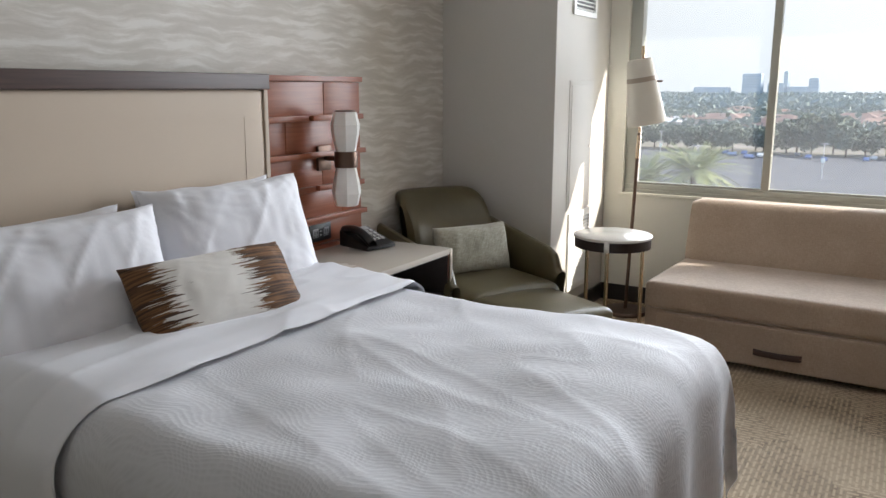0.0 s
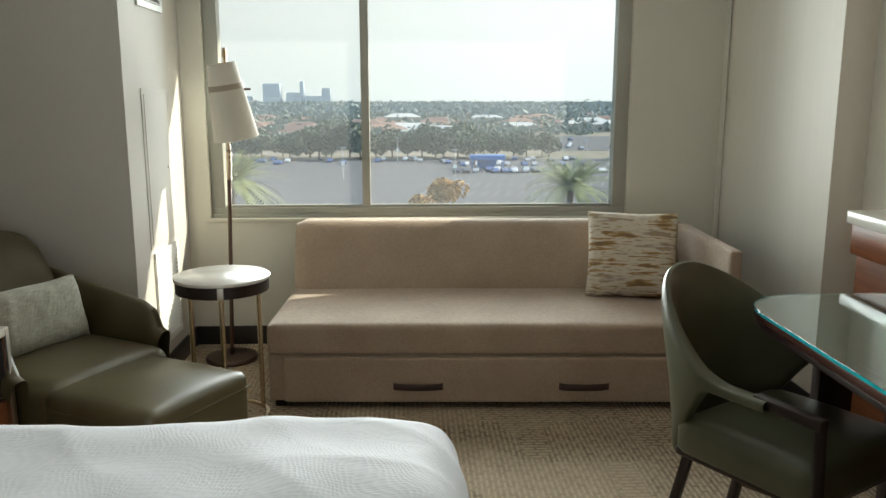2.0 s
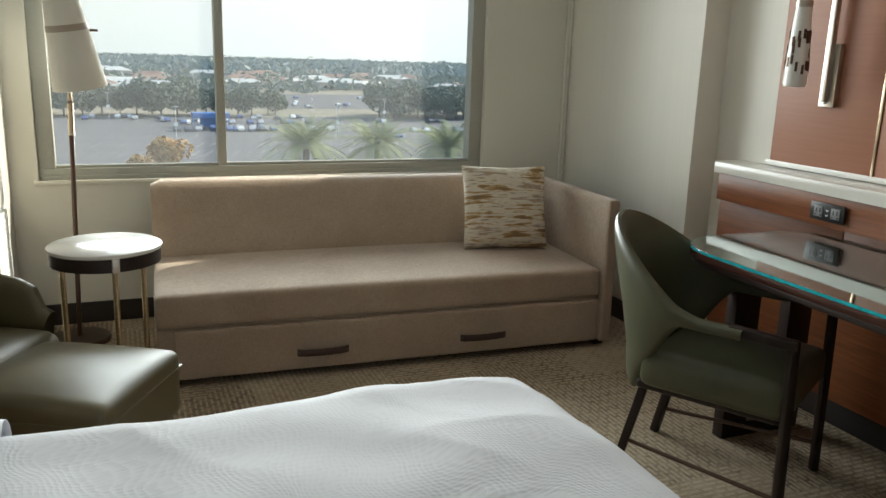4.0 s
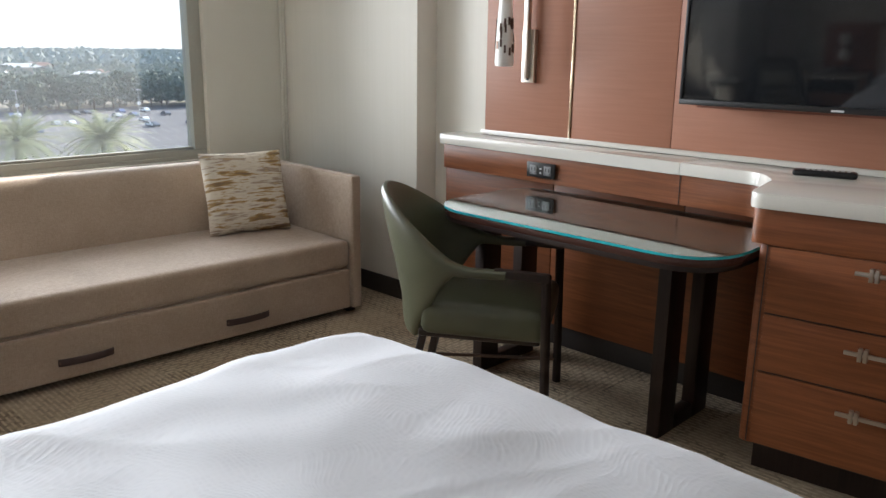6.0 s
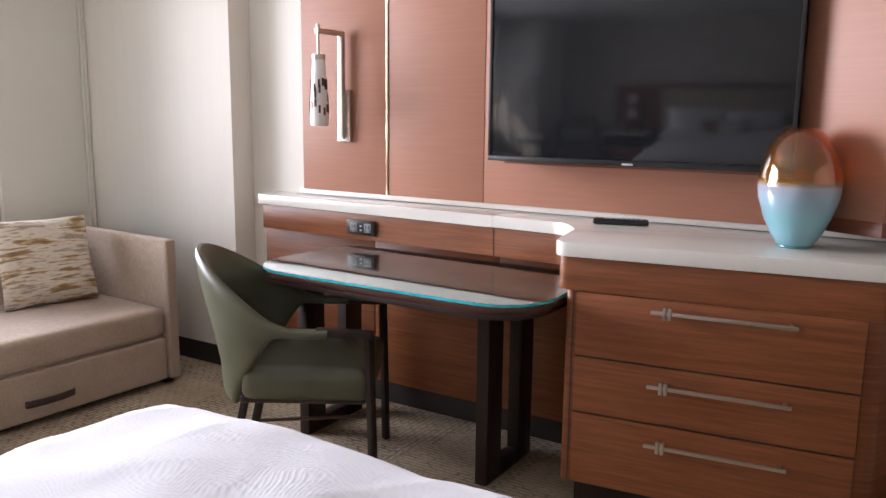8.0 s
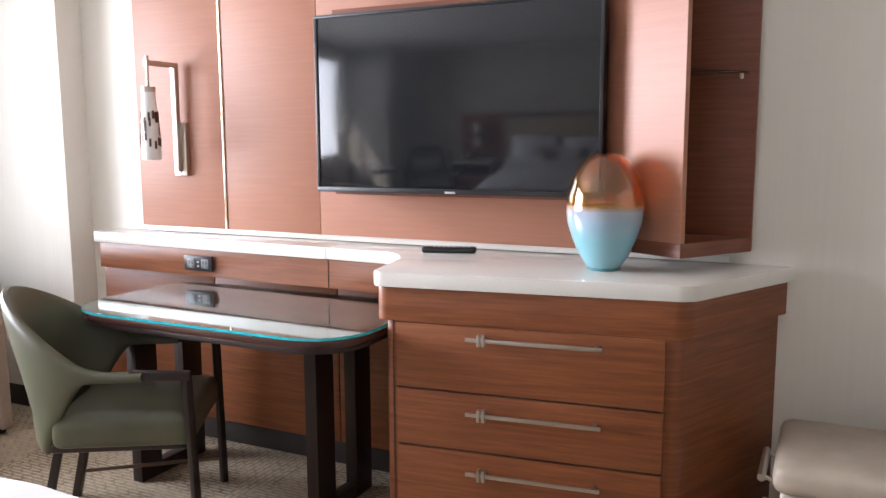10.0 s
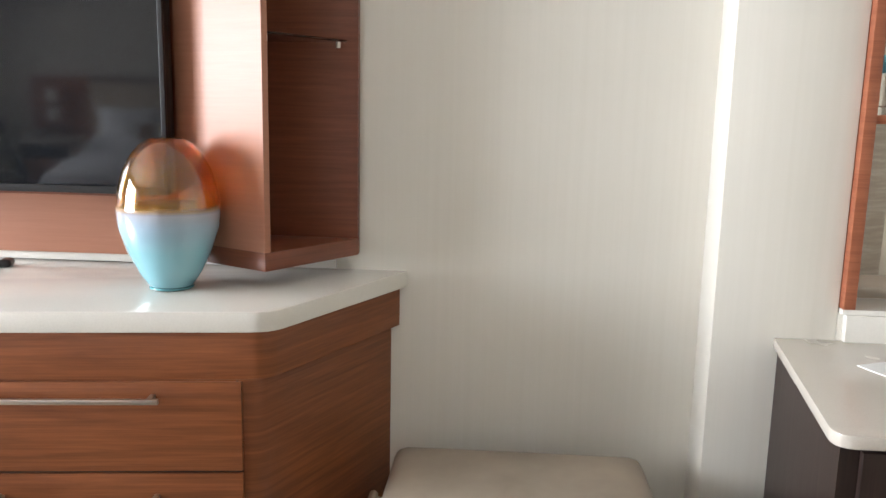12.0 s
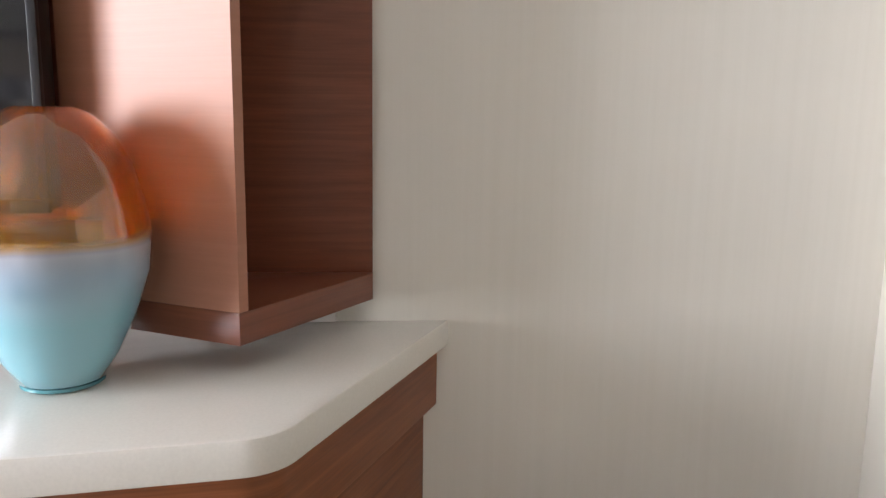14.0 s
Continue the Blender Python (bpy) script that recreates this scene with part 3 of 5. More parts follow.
def drape(x0, x1, y0, y1, top, r, hang, thick, seed, ripple):
    """Cloth lying on the mattress and hanging over foot and sides: s along the bed, w across it."""
    len_s = x1 - x0 + hang
    half = (y1 - y0) / 2
    len_w = 2 * half + 2 * hang
    def wrap(d, r=r):
        # distance past the start of the edge: how far out, how far down
        if d <= 0:
            return d, 0.0
        a = d / r
        if a < math.pi / 2:
            return r * math.sin(a), r * (1 - math.cos(a))
        return r + (d - r * math.pi / 2) * 0.06, r + (d - r * math.pi / 2)
    def at(u, v):
        s, w = u * len_s, (v - 0.5) * len_w
        ox1, dz1 = wrap(s - (x1 - x0 - r))
        side = 1 if w > 0 else -1
        rs = r if w > 0 else 0.12
        oy1, dz2 = wrap(abs(w) - (half - rs), rs)
        x = x1 - r + ox1
        y = (y0 + y1) / 2 + side * (half - rs + oy1)
        fall = (dz1 ** 2.2 + dz2 ** 2.2) ** (1 / 2.2)
        p = Vector((s * 1.5, w * 1.9, seed))
        soft = noise.noise(p * 1.3) * 0.014 + noise.noise(p * 3.1) * 0.010 + noise.noise(Vector((s * 9, w * 4, seed))) * 0.004
        fold = ripple * math.sin(w * 17 + 2.4 * noise.noise(Vector((w * 3, seed, 1)))) * min(1, dz1 * 4) * 0.014
        fold2 = ripple * math.sin(s * 15 + 2.4 * noise.noise(Vector((s * 3, seed, 5)))) * min(1, dz2 * 4) * 0.014
        crease = ripple * 0.006 * max(0, noise.noise(Vector((s * 5 + w * 6, (w - s) * 1.5, seed + 4)))) if fall > 0.005 else 0
        ridge = (1 - abs(noise.noise(Vector((s * 2.6 + w * 1.2, w * 1.1 - s * 0.7, seed + 8))))) ** 10 * 0.003 + (1 - abs(noise.noise(Vector((s * 1.1, w * 4.2 + s * 1.5, seed + 12))))) ** 14 * 0.003
        soft += ridge
        corner = max(0, s / (x1 - x0) - 0.72) / 0.28 * max(0, abs(w) / half - 0.35) / 0.65
        sag = -0.022 * min(1, corner) - 0.006 * ((abs(w) / half) ** 4) - 0.006 * max(0, (s / (x1 - x0)) - 0.82) / 0.18
        return Vector((x + fold + crease, y + side * fold2, top + (soft if fall < 0.1 else soft * 0.4) + min(0, sag) * (fall < 0.3) - fall + thick))
    return sheet(170, 180, at)


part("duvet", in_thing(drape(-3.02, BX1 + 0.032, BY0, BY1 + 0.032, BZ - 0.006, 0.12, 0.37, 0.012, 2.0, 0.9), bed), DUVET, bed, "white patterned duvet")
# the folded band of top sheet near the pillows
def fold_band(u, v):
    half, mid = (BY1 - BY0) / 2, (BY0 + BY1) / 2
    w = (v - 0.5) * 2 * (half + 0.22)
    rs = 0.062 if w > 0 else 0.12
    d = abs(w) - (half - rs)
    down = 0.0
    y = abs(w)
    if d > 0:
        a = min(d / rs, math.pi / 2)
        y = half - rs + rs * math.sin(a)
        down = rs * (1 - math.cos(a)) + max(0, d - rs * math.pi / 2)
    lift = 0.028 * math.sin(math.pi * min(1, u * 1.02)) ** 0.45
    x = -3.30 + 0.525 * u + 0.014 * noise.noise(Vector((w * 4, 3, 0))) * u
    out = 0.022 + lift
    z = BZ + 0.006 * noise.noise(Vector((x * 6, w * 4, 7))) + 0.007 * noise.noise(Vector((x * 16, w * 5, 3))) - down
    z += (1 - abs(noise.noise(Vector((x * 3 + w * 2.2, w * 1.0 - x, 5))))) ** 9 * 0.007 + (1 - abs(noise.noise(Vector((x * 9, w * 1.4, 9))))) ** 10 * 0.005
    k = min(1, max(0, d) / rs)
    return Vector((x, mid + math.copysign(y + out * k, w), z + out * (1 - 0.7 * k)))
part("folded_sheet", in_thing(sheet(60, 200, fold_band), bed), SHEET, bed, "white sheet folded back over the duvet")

# pillows: two at the back, two in front, one printed
PILLOWS = (("pillow", (-3.52, -1.72, 0.82), 0.62, 0.42, 0.14, -92, 8, 1.0), ("pillow", (-3.52, -2.42, 0.795), 0.64, 0.40, 0.14, -92, 8, 2.0),
           ("pillow", (-3.32, -1.80, 0.845), 0.66, 0.43, 0.21, -97, 20, 3.0), ("pillow", (-3.27, -2.52, 0.82), 0.72, 0.43, 0.22, -97, 22, 4.0))
for name, at, w, h, tk, rz, lean, seed in PILLOWS:
    p = tagged(part(name, cushion(w, h, tk, seed, 0.09, 0.0065), SHEET), "plump white cotton pillow against the headboard", "pillow", "pillows on the bed")
    p.matrix_basis = pose(*at, 0, 0, rz) @ pose(0, 0, 0, lean, 0, 0)


def make_lumbar_print():
    m, t, b = base("streaked_lumbar_print", (0.3, 0.16, 0.07), 0.85)
    tc = t.nodes.new("ShaderNodeTexCoord")
    sep = t.nodes.new("ShaderNodeSeparateXYZ")
    t.links.new(tc.outputs["Object"], sep.inputs[0])
    mp = t.nodes.new("ShaderNodeMapping")
    mp.inputs["Scale"].default_value = (7, 7, 210)
    t.links.new(tc.outputs["Object"], mp.inputs["Vector"])
    streak = noise_tex(t, mp.outputs["Vector"], 1.0, 4, 0.6)
    mid = maths(t, "MULTIPLY", maths(t, "ABSOLUTE", maths(t, "ADD", sep.outputs["X"], -0.05)), 3.6)
    f = maths(t, "ADD", maths(t, "ADD", maths(t, "MULTIPLY", streak, 1.7), -0.03), maths(t, "MULTIPLY", mid, -1.35))
    warm = noise_tex(t, mp.outputs["Vector"], 0.7, 2)
    brown = ramp(t, warm, [(0.4, (0.050, 0.024, 0.011)), (0.6, (0.20, 0.095, 0.036))])
    t.links.new(mixed(t, ramp(t, f, [(0.16, (0, 0, 0)), (0.19, (1, 1, 1))]), brown, (0.70, 0.675, 0.63)), b.inputs["Base Color"])
    bumped(t, b, noise_tex(t, coords(t), 480, 2), 0.5, 0.002)
    return m


lumbar = tagged(part("lumbar_pillow", cushion(0.53, 0.255, 0.14, 7.0, 0.03, 0.004), make_lumbar_print()), "brown and white streaked lumbar pillow on the bed", "pillow")
lumbar.matrix_basis = pose(-3.02, -2.18, 0.785, 0, 0, -98) @ pose(0, 0, 0, 33, 0, 0)

# headboard
hb = thing("headboard", (X_HEAD, -2.16, 0), "beige leatherette headboard with dark wood trim", "headboard")
HX = -3.635
part("back_board", in_thing(box(X_HEAD, HX - 0.03, -3.02, -1.30, 0.0, 1.36, 0.004), hb), HEAD_TRIM, hb)
part("upholstery", in_thing(slab(HX - 0.03, HX + 0.012, -3.00, -1.318, 0.30, 1.352, 0.014), hb), HEAD_CLOTH, hb, "beige leatherette panel")
part("top_rail", in_thing(box(X_HEAD, HX + 0.03, -3.02, -1.297, 1.352, 1.412, 0.006), hb), HEAD_TRIM, hb, "dark walnut top rail")
for y0, y1 in ((-1.318, -1.297), (-3.02, -3.00)):
    part("side_trim", in_thing(box(HX - 0.03, HX + 0.016, y0, y1, 0.0, 1.351, 0.003), hb), HEAD_CLOTH, hb)
for z in (1.245, 1.235):
    part("stitch_line", in_thing(box(HX + 0.0118, HX + 0.0135, -2.88, -1.43, z, z + 0.0022, 0), hb), HEAD_CLOTH, hb)
part("stitch_line", in_thing(box(HX + 0.0118, HX + 0.0135, -1.432, -1.43, 0.62, 1.245, 0), hb), HEAD_CLOTH, hb)

# planked cherry panel beside the headboard
pl = thing("plank_panel", (X_HEAD, -0.96, 0), "red cherry planked wall panel with small ledges", "wall panel")
part("back_board", in_thing(box(X_HEAD, -3.70, -1.295, -0.625, 0.30, 1.395, 0.002), pl), CHERRY_DK, pl)
rows = ((0.50, 0.655, (-0.80,), 0.0), (0.662, 0.775, (-1.02,), 0.02), (0.782, 0.915, (-1.10, -0.78), 0.028), (0.922, 1.065, (-0.92,), 0.0), (1.072, 1.225, (-1.16, -0.80), 0.01), (1.232, 1.385, (-0.90,), 0.0))
for z0, z1, cuts, off in rows:
    ys = [-1.293, *cuts, -0.63]
    for a, b2 in zip(ys, ys[1:]):
        part("plank", in_thing(box(-3.70, -3.655, a + 0.0015, b2 - 0.0015, z0 + 0.001, z1 - 0.001, 0.003), pl), PLANK, pl)
for z, y0, y1 in ((1.228, -1.29, -1.03), (1.228, -1.00, -0.63), (1.068, -1.29, -0.615), (0.918, -1.29, -1.0), (0.918, -0.97, -0.63), (0.778, -1.2, -0.612)):
    part("ledge", in_thing(box(-3.70, -3.632, y0, y1, z - 0.012, z + 0.012, 0.003), pl), PLANK, pl)
part("top_cap", in_thing(box(X_HEAD, -3.645, -1.295, -0.618, 1.386, 1.41, 0.003), pl), PLANK, pl)

# bedside sconce
sc = thing("bedside_sconce", (-3.655, -0.922, 1.05), "bronze double wall sconce with faceted white shades", "wall lamp")
part("wall_plate", box(0.002, 0.018, -0.045, 0.045, -0.055, 0.055, 0.003), BRONZE, sc)
part("arm", rod((0.018, 0, 0), (0.10, 0, 0), 0.011), BRONZE, sc)
part("collar", lathe([(0.0, -0.035), (0.050, -0.035), (0.052, 0.0), (0.050, 0.035), (0.0, 0.035)], 32, (0.135, 0, 0)), BRONZE, sc, "dark bronze collar")
for sgn in (1, -1):
    prof = [(0.0, sgn * 0.034), (0.045, sgn * 0.034), (0.062, sgn * 0.11), (0.066, sgn * 0.15), (0.052, sgn * 0.205), (0.044, sgn * 0.205), (0.0, sgn * 0.2)]
    shd = part("shade", lathe(prof, 7, (0.135, 0, 0)), FROST, sc, "faceted white glass shade")
    shd.data.polygons.foreach_set("use_smooth", [False] * len(shd.data.polygons))
part("shade_cap", lathe([(0.0, 0.208), (0.046, 0.208), (0.044, 0.213), (0.0, 0.213)], 20, (0.135, 0, 0)), BRONZE, sc)


def outlet_plate(at, rz, w, h, label):
    o = thing("outlet_plate", at, label, "outlet", rz=rz)
    part("plate", box(0, 0.007, -w / 2, w / 2, -h / 2, h / 2, 0.003), BLACK, o)
    for cy in (-w * 0.25, w * 0.25):
        part("socket", box(0.007, 0.0095, cy - 0.019, cy + 0.019, -0.020, 0.020, 0.002), SLOT, o)
        for k in (-1, 1):
            part("slot", box(0.0095, 0.0103, cy + k * 0.008 - 0.0022, cy + k * 0.008 + 0.0022, -0.004, 0.011, 0), BLACK, o)
            part("mark", box(0.0095, 0.0102, cy + k * 0.012 - 0.003, cy + k * 0.012 + 0.003, -0.016, -0.011, 0), BLACK, o)
    for k in range(2):
        part("usb_port", box(0.007, 0.0082, -0.005, 0.005, -0.014 + k * 0.018, -0.009 + k * 0.018, 0), GREYTXT, o)
    return o


outlet_plate((-3.654, -0.955, 0.715), 0, 0.150, 0.078, "black double outlet on the planked panel")

# nightstand
NX0, NX1, NY0, NY1, NZ = -3.652, -3.155, -1.215, -0.625, 0.637
ns = thing("nightstand", ((NX0 + NX1) / 2, (NY0 + NY1) / 2, 0), "cherry nightstand with pale stone top and open shelf", "nightstand")
part("top", in_thing(box(NX0, NX1 + 0.006, NY0 - 0.006, NY1 + 0.006, NZ - 0.026, NZ, 0.004), ns), STONE_TAUPE, ns, "pale stone top")
part("side_panel", in_thing(box(NX0, NX1 - 0.002, NY0, NY0 + 0.02, 0.08, NZ - 0.026, 0.002), ns), CHERRY, ns)
part("side_panel", in_thing(box(NX0, NX1 - 0.002, NY1 - 0.02, NY1, 0.08, NZ - 0.026, 0.002), ns), CHERRY, ns)
part("back_panel", in_thing(box(NX0, NX0 + 0.015, NY0 + 0.02, NY1 - 0.02, 0.08, NZ - 0.026, 0.001), ns), DARKWOOD, ns)
# shadow of the opening put into colour: dark shelf, dark sheets added inside
part("shelf", in_thing(box(NX0 + 0.015, NX1 - 0.02, NY0 + 0.02, NY1 - 0.02, 0.405, 0.425, 0.002), ns), DARKWOOD, ns)
for y0, y1 in ((NY0 + 0.02, NY0 + 0.026), (NY1 - 0.026, NY1 - 0.02)):
    part("shadow_liner", in_thing(box(NX0 + 0.015, NX1 - 0.004, y0, y1, 0.425, NZ - 0.026, 0.001), ns), BASE_MAT, ns)
part("shadow_liner", in_thing(box(NX0 + 0.015, NX1 - 0.004, NY0 + 0.026, NY1 - 0.026, NZ - 0.032, NZ - 0.026, 0), ns), BASE_MAT, ns)
part("drawer_front", in_thing(box(NX1 - 0.022, NX1 - 0.002, NY0 + 0.022, NY1 - 0.022, 0.10, 0.400, 0.003), ns), CHERRY, ns)
part("bottom", in_thing(box(NX0 + 0.015, NX1 - 0.022, NY0 + 0.02, NY1 - 0.02, 0.08, 0.098, 0.002), ns), CHERRY, ns)
part("plinth", in_thing(box(NX0 + 0.02, NX1 - 0.05, NY0 + 0.03, NY1 - 0.03, 0, 0.08, 0.002), ns), DARKWOOD, ns)
for y in (NY0 + 0.008, NY1 - 0.008):
    part("corner_strip", in_thing(box(NX1 - 0.002, NX1 + 0.008, y - 0.010, y + 0.010, 0.0, NZ - 0.002, 0.001), ns), NICKEL, ns, "brushed metal corner strip")

# telephone
ph = thing("telephone", (-3.50, -0.80, NZ), "black desk telephone with handset on its cradle", "telephone", rz=-14)
def wedge(x0, x1, y0, y1, h0, h1, r=0.006):
    bm = box(x0, x1, y0, y1, 0, 1, 0)
    for v in bm.verts:
        v.co.z = 0.004 if v.co.z < 0.5 else (h0 if v.co.x > 0 else h1)
    return bevel(bm, r)
part("body", wedge(-0.10, 0.10, -0.085, 0.085, 0.022, 0.078), BLACK, ph)
hs = sheet(18, 12, lambda u, v: Vector((-0.10 + 0.20 * u, -0.052 + 0.024 * math.cos(2 * math.pi * v), 0.080 - 0.045 * u + 0.022 * (1 - math.sin(math.pi * u)) * -0.2 + 0.020 * math.sin(2 * math.pi * v) + 0.022 * math.sin(math.pi * u))))
part("handset", hs, BLACK, ph, "black handset")
for i in range(4):
    for j in range(3):
        x = -0.045 + i * 0.028
        part("key", moved(box(-0.009, 0.009, -0.008, 0.008, 0, 0.005, 0.001), pose(x, 0.005 + j * 0.026, 0.050 - x * 0.28, 0, 15.6, 0)), GREYTXT, ph, "grey key")
part("display", moved(box(-0.016, 0.016, -0.012, 0.055, 0, 0.004, 0.001), pose(-0.075, 0.010, 0.072, 0, 15.6, 0)), GREYTXT, ph)

# ---------- armchair corner ----------
F_AC = -28.0   # the way the armchair faces
ac = thing("armchair", (-3.255, -0.215, 0), "olive leather lounge armchair with rounded back", "armchair", rz=F_AC)
W2 = 0.36
part("seat", slab(-0.30, 0.40, -0.27, 0.27, 0.17, 0.425, 0.055, puff=0.02), OLIVE, ac)
part("seat_base", slab(-0.30, 0.36, -0.33, 0.33, 0.09, 0.20, 0.03), OLIVE, ac)
def ac_back(u, v):
    # v round the section of the back, u from side to side
    a = 2 * math.pi * v
    y = (u - 0.5) * 2
    half = 0.265
    top = 0.815 - 0.02 * abs(y) ** 6
    cx, cz, hx, hz = -0.33, 0.44, 0.085, top - 0.44
    c, s = math.cos(a), math.sin(a)
    px = cx + hx * math.copysign(abs(c) ** 0.7, c) - 0.16 * max(0, (s * hz) / 0.36) ** 1.5 + 0.05 * abs(y) ** 3
    pz = cz + hz * math.copysign(abs(s) ** 0.55, s)
    e = max(0.0, 1 - abs(y) ** 22)
    return Vector((cx + (px - cx) * (0.35 + 0.65 * e), 0.04 + half * y, cz + (pz - cz) * (0.86 + 0.14 * e)))
part("backrest", sheet(34, 40, ac_back), OLIVE, ac, "curved olive backrest")
for sgn in (-1, 1):
    def ac_arm(u, v, sgn=sgn):
        a = 2 * math.pi * v
        x = -0.40 + 0.70 * u
        top = 0.66 - 0.11 * u - 0.10 * max(0, u - 0.85) / 0.15 * 0.4
        c, s = math.cos(a), math.sin(a)
        y = 0.335 + 0.035 * math.copysign(abs(c) ** 0.6, c) - 0.02 * u
        hz = (top - 0.10) / 2
        end = 1 if u < 0.94 else 0.75
        return Vector((x + 0.03 * s * u, sgn * y, 0.10 + hz + hz * math.copysign(abs(s) ** 0.5, s) * end))
    bm = sheet(26, 28, ac_arm)
    bmesh.ops.holes_fill(bm, edges=[e for e in bm.edges if e.is_boundary], sides=60)
    part("armrest", bm, OLIVE, ac)
for x in (-0.30, 0.30):
    for y in (-0.26, 0.26):
        part("leg", rod((x, y, 0), (x, y, 0.10), 0.016, 0.022), DARKWOOD, ac)
acp = tagged(part("throw_pillow", cushion(0.44, 0.25, 0.13, 9.0, 0.03, 0.004), woven("sage_boucle", (0.27, 0.26, 0.20), (0.47, 0.46, 0.38), 260)), "sage woven lumbar pillow on the armchair", "pillow")
acp.matrix_basis = pose(-3.27, -0.20, 0.548, 0, 0, F_AC - 90) @ pose(0, 0, 0, 16, 0, 0)
ot = thing("ottoman", (-2.755, -0.515, 0), "olive leather ottoman in front of the armchair", "ottoman", rz=F_AC)
part("cushion", slab(-0.24, 0.245, -0.235, 0.235, 0.19, 0.405, 0.03, puff=0.03), OLIVE, ot)
part("base", slab(-0.22, 0.225, -0.215, 0.215, 0.06, 0.20, 0.02), OLIVE, ot)
part("piping", slab(-0.242, 0.247, -0.237, 0.237, 0.345, 0.353, 0.004, n=6), OLIVE, ot)
for x in (-0.18, 0.18):
    for y in (-0.18, 0.18):
        part("leg", rod((x, y, 0), (x, y, 0.07), 0.016, 0.02), DARKWOOD, ot)

# side table
st = thing("side_table", (-2.645, 0.155, 0), "round side table with pale marble top and brass legs", "side table", rz=20)
part("top", lathe([(0, 0.612), (0.19, 0.612), (0.198, 0.616), (0.198, 0.626), (0.192, 0.630), (0, 0.630)], 56), STONE, st, "pale marble top")
part("apron", lathe([(0.175, 0.565), (0.192, 0.565), (0.192, 0.612), (0.175, 0.612), (0.175, 0.565)], 56), DARKWOOD, st, "dark band under the top")
part("under_top", lathe([(0, 0.598), (0.175, 0.598), (0.175, 0.611), (0, 0.611)], 40), DARKWOOD, st)
for k in range(3):
    a = 2 * math.pi * k / 3 + 0.35
    px, py = 0.165 * math.cos(a), 0.165 * math.sin(a)
    part("leg", rod((px, py, 0), (px, py, 0.598), 0.0105), BRASS, st)
    part("bracket", moved(box(-0.006, 0.012, -0.012, 0.012, -0.025, 0.025, 0.002), pose(0.195 * math.cos(a), 0.195 * math.sin(a), 0.592, 0, 0, math.degrees(a))), NICKEL, st)
part("foot_ring", lathe([(0.158, 0.0), (0.172, 0.0), (0.172, 0.012), (0.158, 0.012), (0.158, 0.0)], 40), BRASS, st)

# floor lamp
fl = thing("floor_lamp", (-2.80, 0.93, 0), "slim bronze floor lamp with tilted linen shade", "floor lamp")
part("base", lathe([(0, 0), (0.135, 0), (0.137, 0.012), (0.13, 0.022), (0.02, 0.026), (0, 0.026)], 48), BRONZE, fl)
part("pole", rod((0, 0, 0.02), (0.035, 0.0, 1.10), 0.0105), BRONZE, fl)
part("pole_sleeve", rod((0.030, 0, 0.95), (0.0345, 0, 1.09), 0.0125), BRASS, fl, "brass sleeve")
part("upper_pole", rod((0.035, 0, 1.09), (0.035, 0, 1.56), 0.009), BRASS, fl)
def tilt(bm):
    return moved(bm, Matrix.Translation((0.055, -0.035, 1.34)) @ pose(0, 0, 0, 6, -8, 0))
part("shade", tilt(lathe([(0.066, 0.185), (0.070, 0.186), (0.112, -0.185), (0.108, -0.186), (0.066, 0.185)], 48)), SHADE, fl, "cream linen shade")
part("shade_top", tilt(lathe([(0, 0.180), (0.067, 0.180)], 48)), SHADE, fl)
part("shade_band", tilt(lathe([(0.0815, 0.085), (0.0835, 0.085), (0.0865, 0.058), (0.0845, 0.058), (0.0815, 0.085)], 48)), TAUPE, fl, "taupe band round the shade")
part("knob", rod((0.12, -0.035, 1.40), (0.165, -0.035, 1.40), 0.006), BRONZE, fl)
part("finial", rod((0.035, 0, 1.55), (0.035, 0, 1.60), 0.014, 0.010), BRASS, fl)

# ---------- sofa ----------
so = thing("sofa", (-0.440, 0.138, 0), "oatmeal daybed sofa with drawer base and one arm", "sofa", rz=-2.4)
L = 2.05     # runs to -x
part("seat", slab(-L, -0.058, 0.0, 0.80, 0.247, 0.388, 0.024, puff=0.010), SOFA, so)
part("base", slab(-L, -0.058, 0.02, 0.78, 0.03, 0.25, 0.012), SOFA, so)
part("drawer_front", slab(-L + 0.07, -0.062, -0.002, 0.02, 0.032, 0.238, 0.009), SOFA, so)
def back(u, v):
    a = 2 * math.pi * v
    c, s = math.cos(a), math.sin(a)
    x = -L + (L - 0.005) * u
    h = 0.5 * (1 + math.copysign(abs(s) ** 0.45, s))
    z = 0.33 + 0.395 * h
    depth = 0.105 - 0.02 * h
    y = 0.73 + 0.135 * h + depth * math.copysign(abs(c) ** 0.55, c)
    e = max(0.0, 1 - abs(2 * u - 1) ** 40)
    return Vector((x, 0.80 + (y - 0.80) * (0.6 + 0.4 * e), 0.55 + (z - 0.55) * (0.88 + 0.12 * e)))
bk = sheet(48, 40, back)
bmesh.ops.holes_fill(bk, edges=[e for e in bk.edges if e.is_boundary], sides=80)
part("backrest", bk, SOFA, so)
part("armrest", slab(-0.056, 0.0, -0.02, 0.76, 0.03, 0.716, 0.012), SOFA, so)
for x in (-L + 0.05, -0.03):
    for y in (0.06, 0.70):
        part("foot", box(x - 0.025, x + 0.025, y - 0.025, y + 0.025, 0, 0.032, 0.002), DARKWOOD, so)
